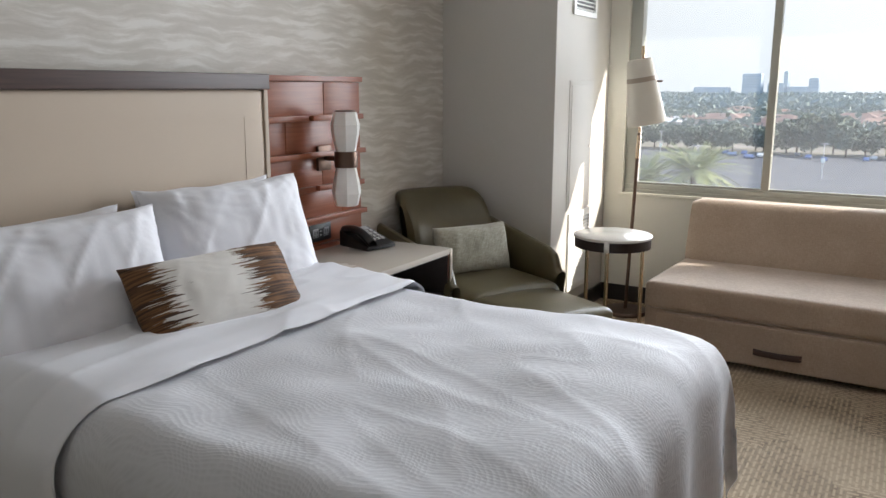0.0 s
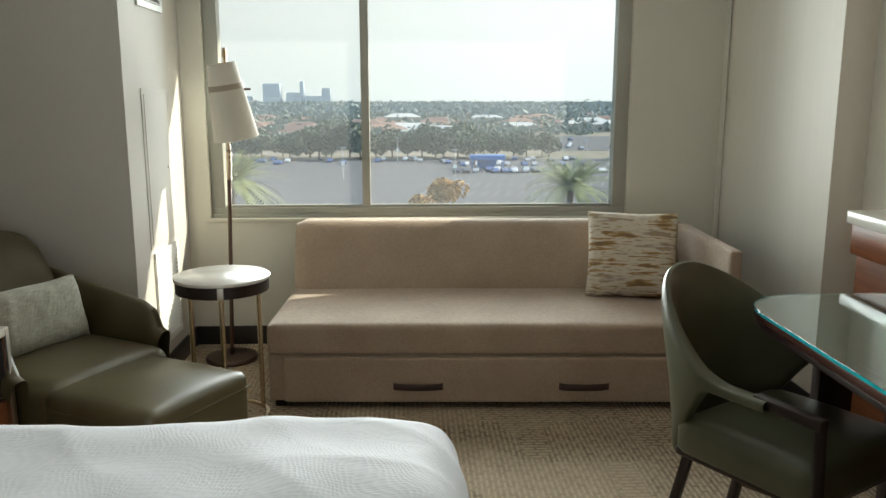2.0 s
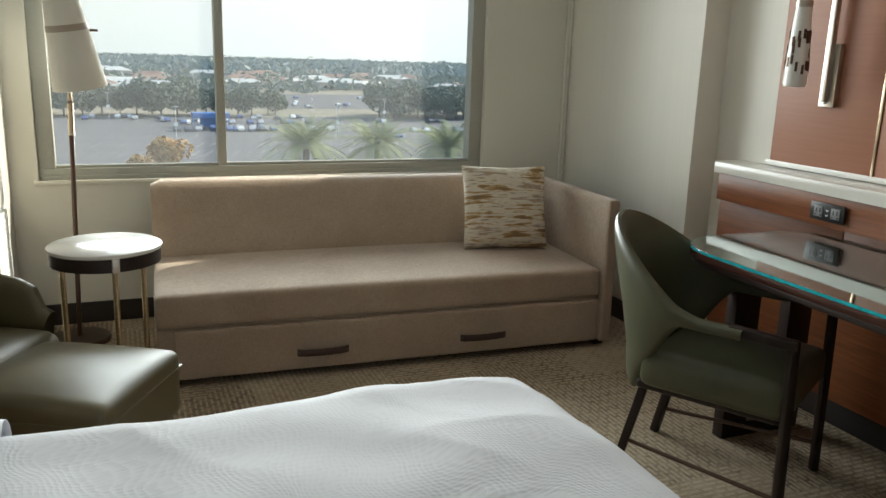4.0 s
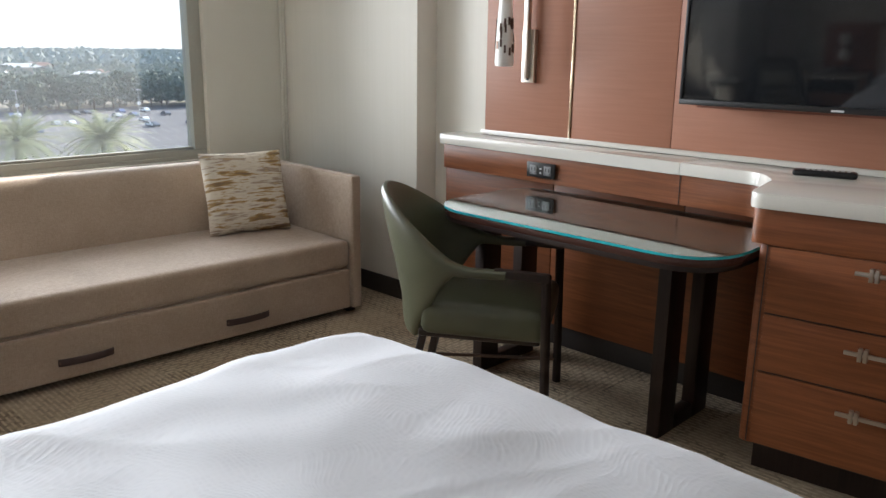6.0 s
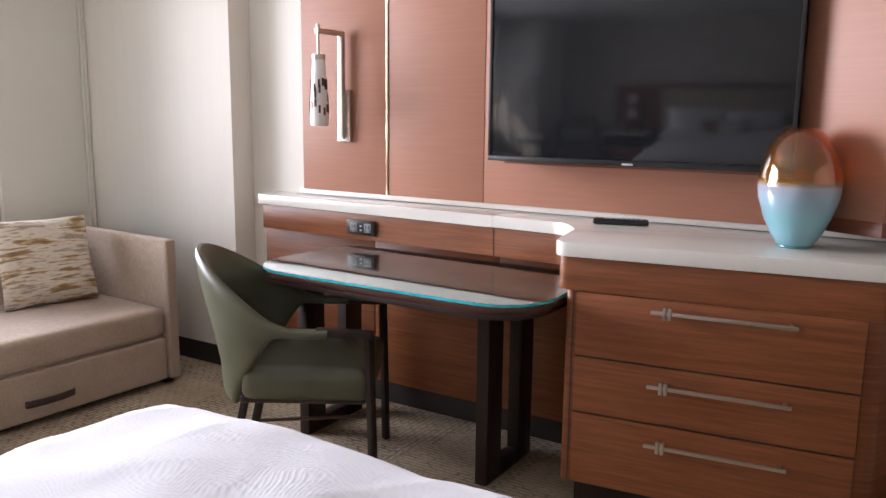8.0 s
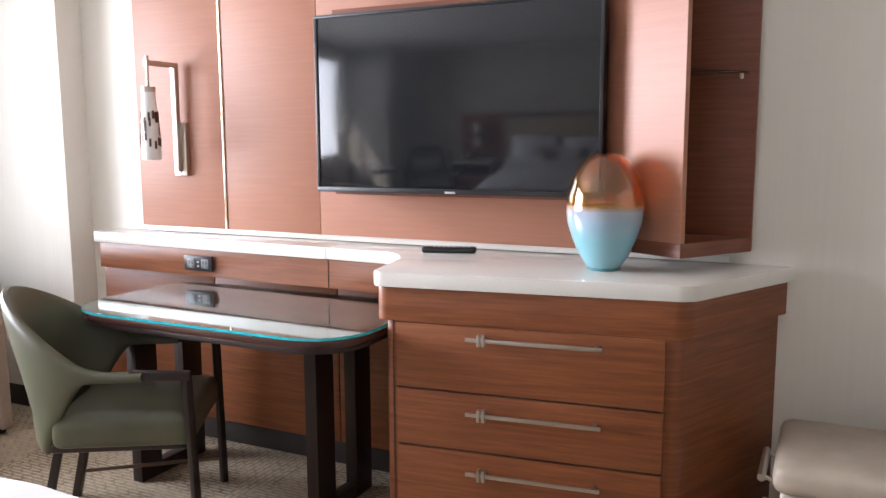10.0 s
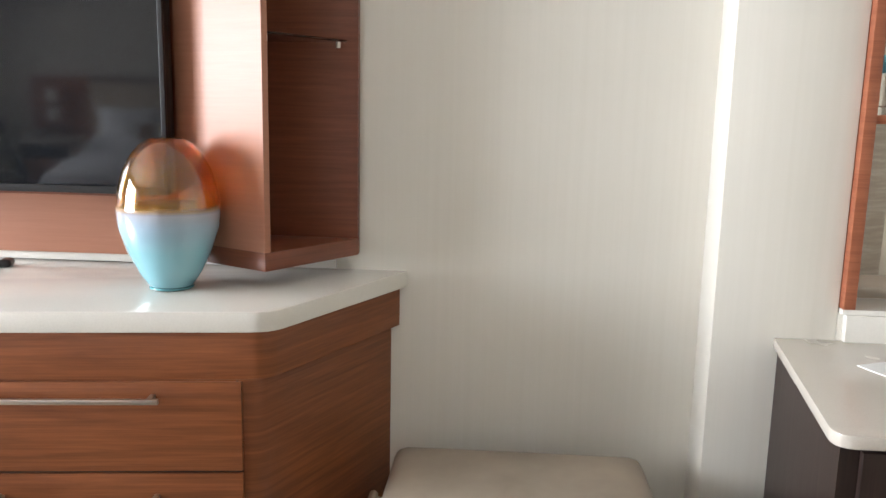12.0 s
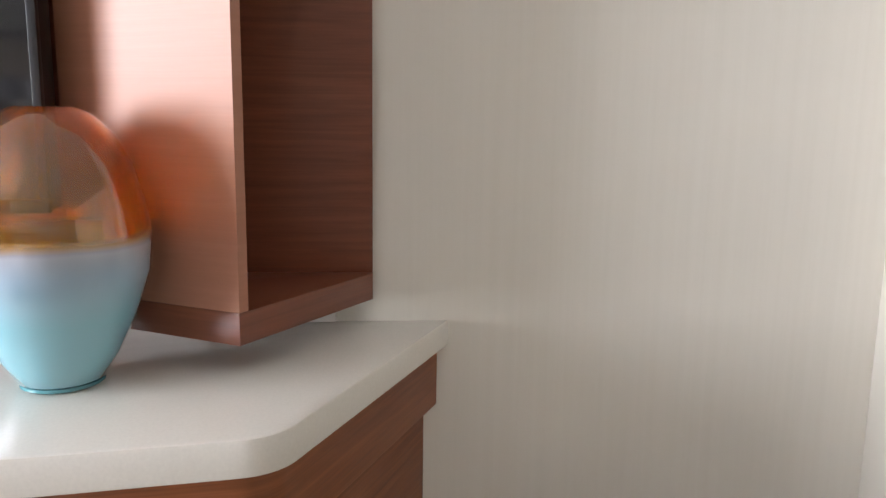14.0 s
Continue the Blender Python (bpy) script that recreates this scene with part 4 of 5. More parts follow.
for x0 in (-1.495, -0.765):
    pull = sheet(20, 10, lambda u, v, x0=x0: Vector((x0 + 0.218 * u, -0.010 - 0.018 * math.sin(math.pi * u) ** 0.6 + 0.004 * math.cos(2 * math.pi * v), 0.110 + 0.016 * math.sin(2 * math.pi * v))))
    h = part("handle", pull, BROWN_STRAP, so, "dark brown leather strap pull")
    for e in (0.008, 0.210):
        part("rivet", rod((x0 + e, -0.012, 0.110), (x0 + e, -0.018, 0.110), 0.006), BRONZE, h)
sp = tagged(part("throw_pillow", cushion(0.44, 0.43, 0.15, 11.0, 0.05, 0.004), brushed_print("ochre_brush_print", [(0.38, (0.20, 0.13, 0.075)), (0.44, (0.36, 0.22, 0.075)), (0.49, (0.66, 0.60, 0.50)), (0.55, (0.60, 0.53, 0.43)), (0.60, (0.30, 0.22, 0.17)), (0.66, (0.55, 0.40, 0.19))], 1.7, (4, 4, 42), 0.68)), "ochre, white and brown brushstroke pillow on the sofa", "pillow")
sp.matrix_basis = pose(-0.765, 0.665, 0.597, 0, 0, -12) @ pose(0, 0, 0, -17, 0, 0)

# ---------- desk chair ----------
dc = thing("desk_chair", (-0.787, -1.018, 0), "green leather armchair with dark wooden legs at the desk", "chair", rz=-59.0)
part("seat", slab(-0.19, 0.27, -0.238, 0.238, 0.33, 0.445, 0.035, puff=0.025), GREEN, dc, "green leather seat")
part("seat_frame", slab(-0.20, 0.245, -0.215, 0.215, 0.315, 0.345, 0.01), DARKWOOD, dc)
def shell(u, v):
    """The wrap-round back: u along the plan curve from arm to arm, v round its thickness section."""
    t = (u - 0.5) * 2
    a = abs(t)
    ang = radians(112) * t
    rx, ry = 0.24, 0.252
    px = -0.045 - rx * math.cos(ang) if a < 0.75 else -0.045 - rx * math.cos(radians(84)) + (a - 0.75) * 0.78
    py = ry * math.sin(ang) if a < 0.75 else math.copysign(ry * math.sin(radians(84)) + 0.0 * a, t)
    rise = max(0.0, 1 - (a / 0.84) ** 1.9)
    top = 0.598 + 0.247 * rise ** 1.45
    low = 0.30 + 0.266 * min(1, max(0, a - 0.41) / 0.36) ** 0.8
    c, s = math.cos(2 * math.pi * v), math.sin(2 * math.pi * v)
    mid, hz = (top + low) / 2, max(0.016, (top - low) / 2)
    z = mid + hz * math.copysign(abs(s) ** 0.5, s)
    lean = -0.10 * max(0, (z - 0.45) / 0.4) * max(0, math.cos(ang))
    th = 0.026 * math.copysign(abs(c) ** 0.7, c)
    n = Vector((-math.cos(ang), math.sin(ang), 0)) if a < 0.75 else Vector((0, math.copysign(1, t), 0))
    flare = 1 + 0.10 * max(0, (z - 0.5) / 0.35)
    return Vector((px + lean, py * flare, z)) + n * th
sh = sheet(70, 26, shell)
bmesh.ops.holes_fill(sh, edges=[e for e in sh.edges if e.is_boundary], sides=60)
part("backrest", sh, GREEN, dc, "wrap-round green leather back")
for sgn in (-1, 1):
    part("arm_rail", bar((0.08, sgn * 0.250, 0.588), (0.275, sgn * 0.250, 0.580), 0.036, 0.030, 0.008), DARKWOOD, dc, "dark wooden arm rail")
    part("front_leg", bar((0.262, sgn * 0.250, 0.596), (0.275, sgn * 0.236, 0.0), 0.026, 0.028, 0.007), DARKWOOD, dc)
    part("stretcher", rod((-0.235, sgn * 0.162, 0.10), (0.272, sgn * 0.238, 0.10), 0.007), BRONZE, dc, "thin bronze stretcher")
    part("back_leg", bar((-0.19, sgn * 0.15, 0.33), (-0.265, sgn * 0.165, 0.0), 0.030, 0.030, 0.008), DARKWOOD, dc)

# ---------- desk ----------
dk = thing("desk", (-0.60, -1.40, 0), "dark wooden writing desk with glass top", "desk")
out = rounded([(-0.850, -1.955), (-0.205, -1.945), (-0.205, -0.735), (-0.840, -0.735)], [0.22, 0.10, 0.16, 0.25], 12)
part("top", in_thing(prism(out, 0.710, 0.733, 0.004), dk), wood("mahogany_top", (0.040, 0.016, 0.012), (0.085, 0.036, 0.028), "Y", 0.25), dk, "dark mahogany desktop")
inset = rounded([(-0.850, -1.955), (-0.205, -1.945), (-0.205, -0.735), (-0.840, -0.735)], [0.22, 0.10, 0.16, 0.25], 12)
GLASS_TOP = glass("green_edge_glass", (0.80, 0.96, 0.93), 0.0, 1.5)
gt = part("glass_top", in_thing(prism([(x * 1.004 + 0.0024, y * 1.004 + 0.0056) for x, y in inset], 0.736, 0.745, 0.0015, 1), dk), GLASS_TOP, dk, "clear glass sheet with green edge")
def make_edge():
    m, t, b = base("polished_glass_edge", (0.02, 0.52, 0.58), 0.12)
    f = noise_tex(t, coords(t), 30, 2)
    t.links.new(ramp(t, f, [(0.3, (0.015, 0.36, 0.41)), (0.7, (0.03, 0.56, 0.62))]), b.inputs["Base Color"])
    b.inputs["Coat Weight"].default_value = 0.6
    return m
eg = bmesh.new()
ring = [(x * 1.0055 + 0.0033, y * 1.0055 + 0.0077) for x, y in inset]
lo = [eg.verts.new((x, y, 0.7362)) for x, y in ring]
hi = [eg.verts.new((x, y, 0.7446)) for x, y in ring]
lo2 = [eg.verts.new((x * 1.004 + 0.0024 - 0, y * 1.004 + 0.0056, 0.7362)) for x, y in inset]
hi2 = [eg.verts.new((x * 1.004 + 0.0024, y * 1.004 + 0.0056, 0.7446)) for x, y in inset]
for k in range(len(ring)):
    j = (k + 1) % len(ring)
    for p, q in ((lo, hi), (hi, hi2), (hi2, lo2), (lo2, lo)):
        eg.faces.new((p[k], p[j], q[j], q[k]))
part("glass_edge", in_thing(eg, dk), make_edge(), dk, "polished green glass edge", False)
for y in (-1.662, -0.820):
    for x in (-0.535, -0.285):
        part("leg", in_thing(box(x - 0.055, x + 0.055, y - 0.024, y + 0.024, 0.0, 0.692, 0.003), dk), DARKWOOD, dk)
    part("floor_rail", in_thing(box(-0.48, -0.34, y - 0.024, y + 0.024, 0.0, 0.055, 0.003), dk), DARKWOOD, dk)
part("apron", in_thing(prism([(x * 0.985 - 0.009, y * 0.985 - 0.021) for x, y in inset], 0.692, 0.7095, 0.003), dk), DARKWOOD, dk, "dark apron under the desktop")

# ---------- the built-in console, dresser and panelling ----------
wp = thing("wall_panelling", (0, -1.45, 0.935), "pink-brown cherry wall panelling with brass strip", "wall panel")
for y0, y1 in ((-0.832, -0.335), (-1.335, -0.845), (-2.60, -1.338)):
    part("panel", in_thing(box(-0.028, 0, y0, y1, 0.955, 2.60, 0.0015), wp), CHERRY_UP, wp)
part("brass_strip", in_thing(box(-0.032, 0, -0.8445, -0.8325, 0.955, 2.60, 0.001), wp), BRASS, wp, "thin brass strip")
part("shadow_base", in_thing(box(-0.018, 0, -2.95, -0.30, 0.932, 0.955, 0.001), wp), STONE, wp)

ct = thing("stone_counter", (-0.3, -1.6, 0.885), "long cream stone counter with curved front", "counter")
outline = rounded([(0, -0.150), (-0.166, -0.155), (-0.205, -1.45), (-0.225, -1.81), (-0.36, -1.892), (-0.642, -1.940), (-0.502, -2.905), (0, -3.148)],
                  [0, 0.015, 0.5, 0.20, 0.12, 0.05, 0.085, 0], 10)
part("slab", in_thing(prism([(0, -1.478)] + [(0, -0.150)] + [p for p in outline if p[1] > -1.47 and p[0] < -0.01] + [(-0.2055, -1.478)], 0.882, 0.930, 0.004), ct), STONE, ct, "narrow stone slab over the desk")
part("slab", in_thing(prism([(0, -1.480), (-0.2056, -1.480)] + [p for p in outline if p[1] < -1.49], 0.882, 0.930, 0.006), ct), STONE, ct, "deep stone slab over the dresser")
inner = rounded([(0, -0.165), (-0.150, -0.170), (-0.190, -1.45), (-0.208, -1.82), (-0.35, -1.907), (-0.626, -1.952), (-0.490, -2.895), (0, -3.13)],
                [0, 0.015, 0.5, 0.20, 0.12, 0.06, 0.085, 0], 10)
cs = thing("console", (-0.1, -1.0, 0), "cherry wall console with apron under the counter", "console")
apron = [p for p in inner if p[1] > -1.93] + [(0, -1.93)]
part("apron", in_thing(prism(apron, 0.765, 0.882, 0.002), cs), CHERRY, cs)
for y0, y1 in ((-0.82, -0.15), (-1.46, -0.825), (-1.955, -1.465)):
    part("lower_panel", in_thing(box(-0.105, 0, y0, y1, 0.10, 0.765, 0.0015), cs), CHERRY, cs)
part("kick", in_thing(box(-0.09, 0, -1.955, -0.15, 0, 0.10, 0.001), cs), BASE_MAT, cs, "dark recessed kick")
part("apron_seam", in_thing(box(-0.1935, -0.186, -1.4797, -1.4777, 0.767, 0.881, 0), cs), BASE_MAT, cs)
outlet_plate((-0.181, -0.808, 0.822), 180 + 1.9, 0.150, 0.066, "black double outlet on the console apron")

dr = thing("dresser", (-0.3, -2.4, 0), "cherry dresser with three drawers and long bar handles", "dresser")
fx = lambda y: -0.604 + (y + 1.97) * -0.118     # front face along y, as built: nearer the wall towards the far end
fl_y, fr_y = -1.968, -2.875
body = rounded([(-0.001, fl_y), (fx(fl_y), fl_y), (fx(fr_y), fr_y), (-0.001, -3.105)], [0, 0.03, 0.05, 0], 8)
part("carcass", in_thing(prism(body, 0.115, 0.772, 0.002), dr), CHERRY, dr)
part("top_band", in_thing(prism([p for p in rounded([(-0.001, -1.942), (-0.622, -1.942), (-0.492, -2.893), (-0.001, -3.128)], [0, 0.04, 0.07, 0], 8)], 0.772, 0.881, 0.003), dr), CHERRY, dr, "cherry band under the counter")
plinth = [(-0.001, fl_y - 0.03), (fx(fl_y) + 0.075, fl_y - 0.03), (fx(fr_y) + 0.075, fr_y + 0.01), (-0.001, -3.04)]
part("plinth", in_thing(prism(plinth, 0, 0.115, 0.002), dr), DARKWOOD, dr, "dark recessed plinth")
skew = math.degrees(math.atan2(fx(fr_y) - fx(fl_y), -(fr_y - fl_y)))
fr_len = math.hypot(fr_y - fl_y, fx(fr_y) - fx(fl_y))
# drawers in a frame of their own: x along the front from the desk end, -y out of it
front = Matrix.Translation((fx(fl_y), fl_y, 0)) @ Matrix.Rotation(math.atan2(fr_y - fl_y, fx(fr_y) - fx(fl_y)), 4, "Z")
for n, (z0, z1, zh) in enumerate(((0.559, 0.768, 0.735), (0.369, 0.553, 0.498), (0.122, 0.362, 0.305))):
    d = part("drawer_front", in_thing(moved(box(0.045, fr_len - 0.04, -0.010, 0.004, z0, z1, 0.002), front), dr), CHERRY, dr)
    h = part("handle", in_thing(moved(box(0.285, 0.700, -0.046, -0.036, zh - 0.006, zh + 0.006, 0.002), front), dr), NICKEL, d, "brushed nickel bar handle")
    for x in (0.338, 0.68):
        part("handle_post", in_thing(moved(box(x - 0.006, x + 0.006, -0.037, -0.010, zh - 0.006, zh + 0.006, 0.001), front), dr), NICKEL, d)
    for x in (0.328, 0.343):
        part("handle_clip", in_thing(moved(box(x - 0.0055, x + 0.0055, -0.050, -0.030, zh - 0.019, zh + 0.019, 0.002), front), dr), NICKEL, d, "upright nickel clip")
# dark strips laid in the drawer gaps put their shadow into colour
for z in (0.556, 0.3655, 0.119):
    part("shadow_gap", in_thing(moved(box(0.045, fr_len - 0.04, -0.002, 0.003, z - 0.003, z + 0.003, 0), front), dr), BASE_MAT, dr)

part("corner_seam", in_thing(moved(box(fr_len - 0.052, fr_len - 0.049, -0.0015, 0.003, 0.118, 0.770, 0), front), dr), BASE_MAT, dr)
part("corner_seam", in_thing(moved(box(0.030, 0.033, -0.0015, 0.003, 0.118, 0.770, 0), front), dr), BASE_MAT, dr)

# television on its wooden box
tv = thing("television", (-0.2, -2.03, 1.15), "large black flat-screen television on the wall", "television")
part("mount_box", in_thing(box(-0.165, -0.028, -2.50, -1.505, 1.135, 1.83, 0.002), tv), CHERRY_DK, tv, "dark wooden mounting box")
part("housing", in_thing(box(-0.213, -0.165, -2.565, -1.466, 1.15, 1.800, 0.006), tv), BLACK, tv)
part("screen", in_thing(box(-0.222, -0.2135, -2.555, -1.476, 1.168, 1.792, 0.001), tv), SCREEN, tv, "dark glossy screen")
for y0, y1, z0, z1 in ((-2.568, -1.463, 1.148, 1.167), (-2.568, -1.463, 1.7925, 1.803), (-1.4755, -1.463, 1.167, 1.7925), (-2.568, -2.5555, 1.167, 1.7925)):
    part("bezel", in_thing(box(-0.226, -0.2135, y0, y1, z0, z1, 0.002), tv), BLACK, tv)
part("badge", in_thing(box(-0.2275, -0.226, -2.045, -2.005, 1.152, 1.159, 0.0005), tv), GREYTXT, tv, "small pale badge")

# open display cabinet
cb = thing("display_cabinet", (-0.15, -2.78, 0.975), "open cherry display cabinet with glass shelf", "cabinet")
foot = [(-0.002, -2.52), (-0.155, -2.565), (-0.302, -2.834), (-0.036, -3.014), (-0.002, -3.014)]
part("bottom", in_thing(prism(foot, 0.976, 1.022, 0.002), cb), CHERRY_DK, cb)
part("top", in_thing(prism(foot, 2.30, 2.35, 0.002), cb), CHERRY_DK, cb)
part("front_panel", in_thing(prism([(-0.155, -2.565), (-0.302, -2.834), (-0.287, -2.844), (-0.138, -2.572)], 1.022, 2.30, 0.001), cb), CHERRY_UP, cb)
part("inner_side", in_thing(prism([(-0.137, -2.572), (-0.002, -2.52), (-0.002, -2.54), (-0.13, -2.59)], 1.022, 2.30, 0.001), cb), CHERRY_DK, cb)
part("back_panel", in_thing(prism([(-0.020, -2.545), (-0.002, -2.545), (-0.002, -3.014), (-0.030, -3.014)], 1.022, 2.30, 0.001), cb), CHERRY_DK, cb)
shelf = [(-0.025, -2.62), (-0.13, -2.62), (-0.265, -2.84), (-0.045, -2.985), (-0.032, -2.985)]
part("glass_shelf", in_thing(prism(shelf, 1.543, 1.549, 0.001, 1), cb), CLEAR, cb, "clear glass shelf")
for x, y in ((-0.25, -2.828), (-0.05, -2.965), (-0.05, -2.68), (-0.19, -2.73)):
    part("shelf_pin", in_thing(rod((x, y, 1.528), (x, y, 1.5425), 0.006), cb), NICKEL, cb)

# wall sconce by the desk
ws = thing("wall_sconce", (-0.028, -0.605, 1.19), "brushed nickel wall sconce with hanging frosted glass", "wall lamp")
part("wall_plate", box(-0.022, -0.0005, -0.036, 0.036, 0.0, 0.235, 0.003), NICKEL, ws)
part("upright", box(-0.046, -0.022, -0.012, 0.012, 0.02, 0.490, 0.002), NICKEL, ws)
part("arm", box(-0.200, -0.022, -0.011, 0.013, 0.472, 0.494, 0.002), NICKEL, ws)
part("cross_knob", rod((-0.19, 0, 0.475), (-0.19, 0, 0.512), 0.008), NICKEL, ws)
part("stem", rod((-0.19, 0, 0.375), (-0.19, 0, 0.475), 0.0055), NICKEL, ws)
part("shade_cap", lathe([(0, 0.382), (0.030, 0.382), (0.030, 0.360), (0, 0.360)], 28, (-0.19, 0, 0)), NICKEL, ws)
part("shade", lathe([(0.0, 0.36), (0.028, 0.36), (0.030, 0.33), (0.038, 0.20), (0.042, 0.09), (0.038, 0.075), (0.0, 0.072)], 32, (-0.19, 0, 0)), FROST, ws, "tapered frosted glass shade")
rng = random.Random(5)
for k in range(46):
    a, z = rng.uniform(0, 2 * math.pi), rng.uniform(0.13, 0.27)
    r = 0.0365 + (0.25 - z) * 0.045
    part("overlay_strip", moved(box(-0.001, 0.002, -0.0045, 0.0045, -0.017, 0.017, 0), Matrix.Translation((-0.19, 0, z)) @ pose(0, 0, 0, 0, 0, math.degrees(a)) @ Matrix.Translation((r, 0, 0))), BRONZE, ws, smooth=False)
part("switch", box(-0.0235, -0.022, -0.008, 0.008, 0.012, 0.020, 0.0005), BLACK, ws)

# remote control
rc = thing("remote_control", (-0.150, -1.985, 0.930), "black television remote lying on the counter", "remote", rz=107)
part("body", moved(slab(-0.10, 0.10, -0.026, 0.026, 0.0, 0.022, 0.010), Matrix.Identity(4)), BLACK, rc)
for i in range(8):
    for j in range(3):
        part("button", box(-0.078 + i * 0.018, -0.067 + i * 0.018, -0.018 + j * 0.013, -0.009 + j * 0.013, 0.0215, 0.0235, 0.0005), GREYTXT, rc, smooth=False)

# vase
def vase_bands():
    m, t, b = base("amber_to_aqua_glass", (0.5, 0.2, 0.05), 0.04)
    tc = t.nodes.new("ShaderNodeTexCoord")
    sep = t.nodes.new("ShaderNodeSeparateXYZ")
    t.links.new(tc.outputs["Object"], sep.inputs[0])
    wob = noise_tex(t, tc.outputs["Object"], 9.0, 2)
    h = maths(t, "ADD", sep.outputs["Z"], maths(t, "MULTIPLY", wob, 0.012))
    col = ramp(t, maths(t, "MULTIPLY", h, 2.5), [(0.26, (0.20, 0.43, 0.49)), (0.42, (0.30, 0.41, 0.50)), (0.50, (0.36, 0.36, 0.40)), (0.54, (0.92, 0.47, 0.025)), (0.72, (0.90, 0.40, 0.012)), (0.95, (0.82, 0.20, 0.006))])
    t.links.new(col, b.inputs["Base Color"])
    clear = ramp(t, maths(t, "MULTIPLY", h, 2.5), [(0.49, (0, 0, 0)), (0.54, (1, 1, 1))])
    t.links.new(maths(t, "MULTIPLY", clear, 0.96), b.inputs["Transmission Weight"])
    b.inputs["IOR"].default_value = 1.4
    b.inputs["Coat IOR"].default_value = 1.6
    b.inputs["Coat Weight"].default_value = 1.0
    return m
vs = thing("vase", (-0.302, -2.600, 0.930), "egg-shaped glass vase, amber above and aqua below", "vase")
prof = [(r * 0.975, z * 0.955 + 0.0003) for r, z in [(0.0, 0.0072), (0.052, 0.0072), (0.058, 0.011), (0.078, 0.045), (0.103, 0.100), (0.1215, 0.16), (0.125, 0.205), (0.120, 0.25), (0.105, 0.305), (0.083, 0.345), (0.058, 0.371), (0.040, 0.381), (0.036, 0.379),
        (0.050, 0.368), (0.078, 0.340), (0.100, 0.302), (0.115, 0.25), (0.120, 0.205), (0.117, 0.16), (0.098, 0.102), (0.072, 0.05), (0.0, 0.016)]]
part("body", lathe(prof, 64), vase_bands(), vs)
part("foot", lathe([(0, 0), (0.049, 0), (0.053, 0.003), (0.053, 0.007), (0, 0.007)], 48), plain("aqua_glass_foot", (0.10, 0.28, 0.31), 0.08), vs, "darker aqua glass foot")

# luggage bench
lb = thing("luggage_bench", (-0.34, -3.46, 0), "taupe leather luggage bench with metal rails", "bench")
part("cushion", in_thing(slab(-0.565, -0.115, -3.80, -3.135, 0.385, 0.470, 0.035, puff=0.012), lb), TAUPE, lb)
part("body", in_thing(slab(-0.545, -0.125, -3.78, -3.155, 0.10, 0.385, 0.012), lb), TAUPE_LT, lb, "pale leather body")
part("strap_panel", in_thing(slab(-0.555, -0.545, -3.36, -3.20, 0.12, 0.372, 0.004), lb), TAUPE, lb)
part("front_rail", in_thing(rod((-0.575, -3.82, 0.375), (-0.575, -3.115, 0.375), 0.009), lb), NICKEL, lb, "brushed metal rail")
for y in (-3.108, -3.828):
    part("side_rail", in_thing(rod((-0.545, y, 0.425), (-0.33, y, 0.425), 0.011), lb), NICKEL, lb, "brushed metal side rail")
    for x in (-0.53, -0.345):
        part("rail_bracket", in_thing(rod((x, y, 0.425), (x, -3.45 + (0.31 if y > -3.4 else -0.31), 0.415), 0.006), lb), NICKEL, lb)
for x in (-0.53, -0.14):
    for y in (-3.76, -3.175):
        part("leg", in_thing(rod((x, y, 0), (x, y, 0.11), 0.014), lb), NICKEL, lb)

# minibar
mb = thing("minibar_cabinet", (-0.45, -4.8, 0), "dark minibar cabinet under a taupe stone top", "cabinet")
part("carcass", in_thing(prism([(X_RCOL, -4.125), (-0.74, -4.035), (-0.74, -5.6), (X_RCOL, -5.6)], 0.0, 0.790, 0.003), mb), DARKWOOD, mb)
part("door", in_thing(box(-0.758, -0.742, -4.58, -4.07, 0.11, 0.775, 0.003), mb), DARKWOOD, mb)
part("door", in_thing(box(-0.758, -0.742, -5.10, -4.60, 0.11, 0.775, 0.003), mb), DARKWOOD, mb)
mt = thing("bar_counter", (-0.45, -4.8, 0.79), "taupe stone minibar counter with pale edge", "counter")
part("slab", in_thing(prism(rounded([(X_RCOL, -4.112), (-0.780, -4.005), (-0.80, -5.6), (X_RCOL, -5.6)], [0, 0.04, 0, 0]), 0.790, 0.816, 0.004), mt), STONE_TAUPE, mt)
part("backsplash", in_thing(box(-0.165, X_RCOL, -5.5, -4.277, 0.816, 0.886, 0.003), mt), STONE, mt, "cream stone upstand")
nc = thing("mirror_niche", (-0.07, -4.9, 0.885), "cherry-framed mirrored niche over the minibar", "niche")
part("ledge", in_thing(box(-0.16, -0.014, -5.5, -4.268, 0.8865, 0.900, 0.002), nc), STONE, nc)
# taupe tint put into the mirror for the dim room it reflects
part("mirror", in_thing(box(-0.014, -0.002, -5.5, -4.268, 0.90, 2.2, 0), nc), base("dim_tinted_mirror", (0.50, 0.44, 0.385), 0.02, 1.0)[0], nc, "mirror", False)
part("stile", in_thing(box(-0.165, -0.014, -4.296, -4.267, 0.901, 2.2, 0.002), nc), PLANK, nc)
part("shelf", in_thing(box(-0.160, -0.014, -5.5, -4.297, 1.362, 1.384, 0.002), nc), PLANK, nc)
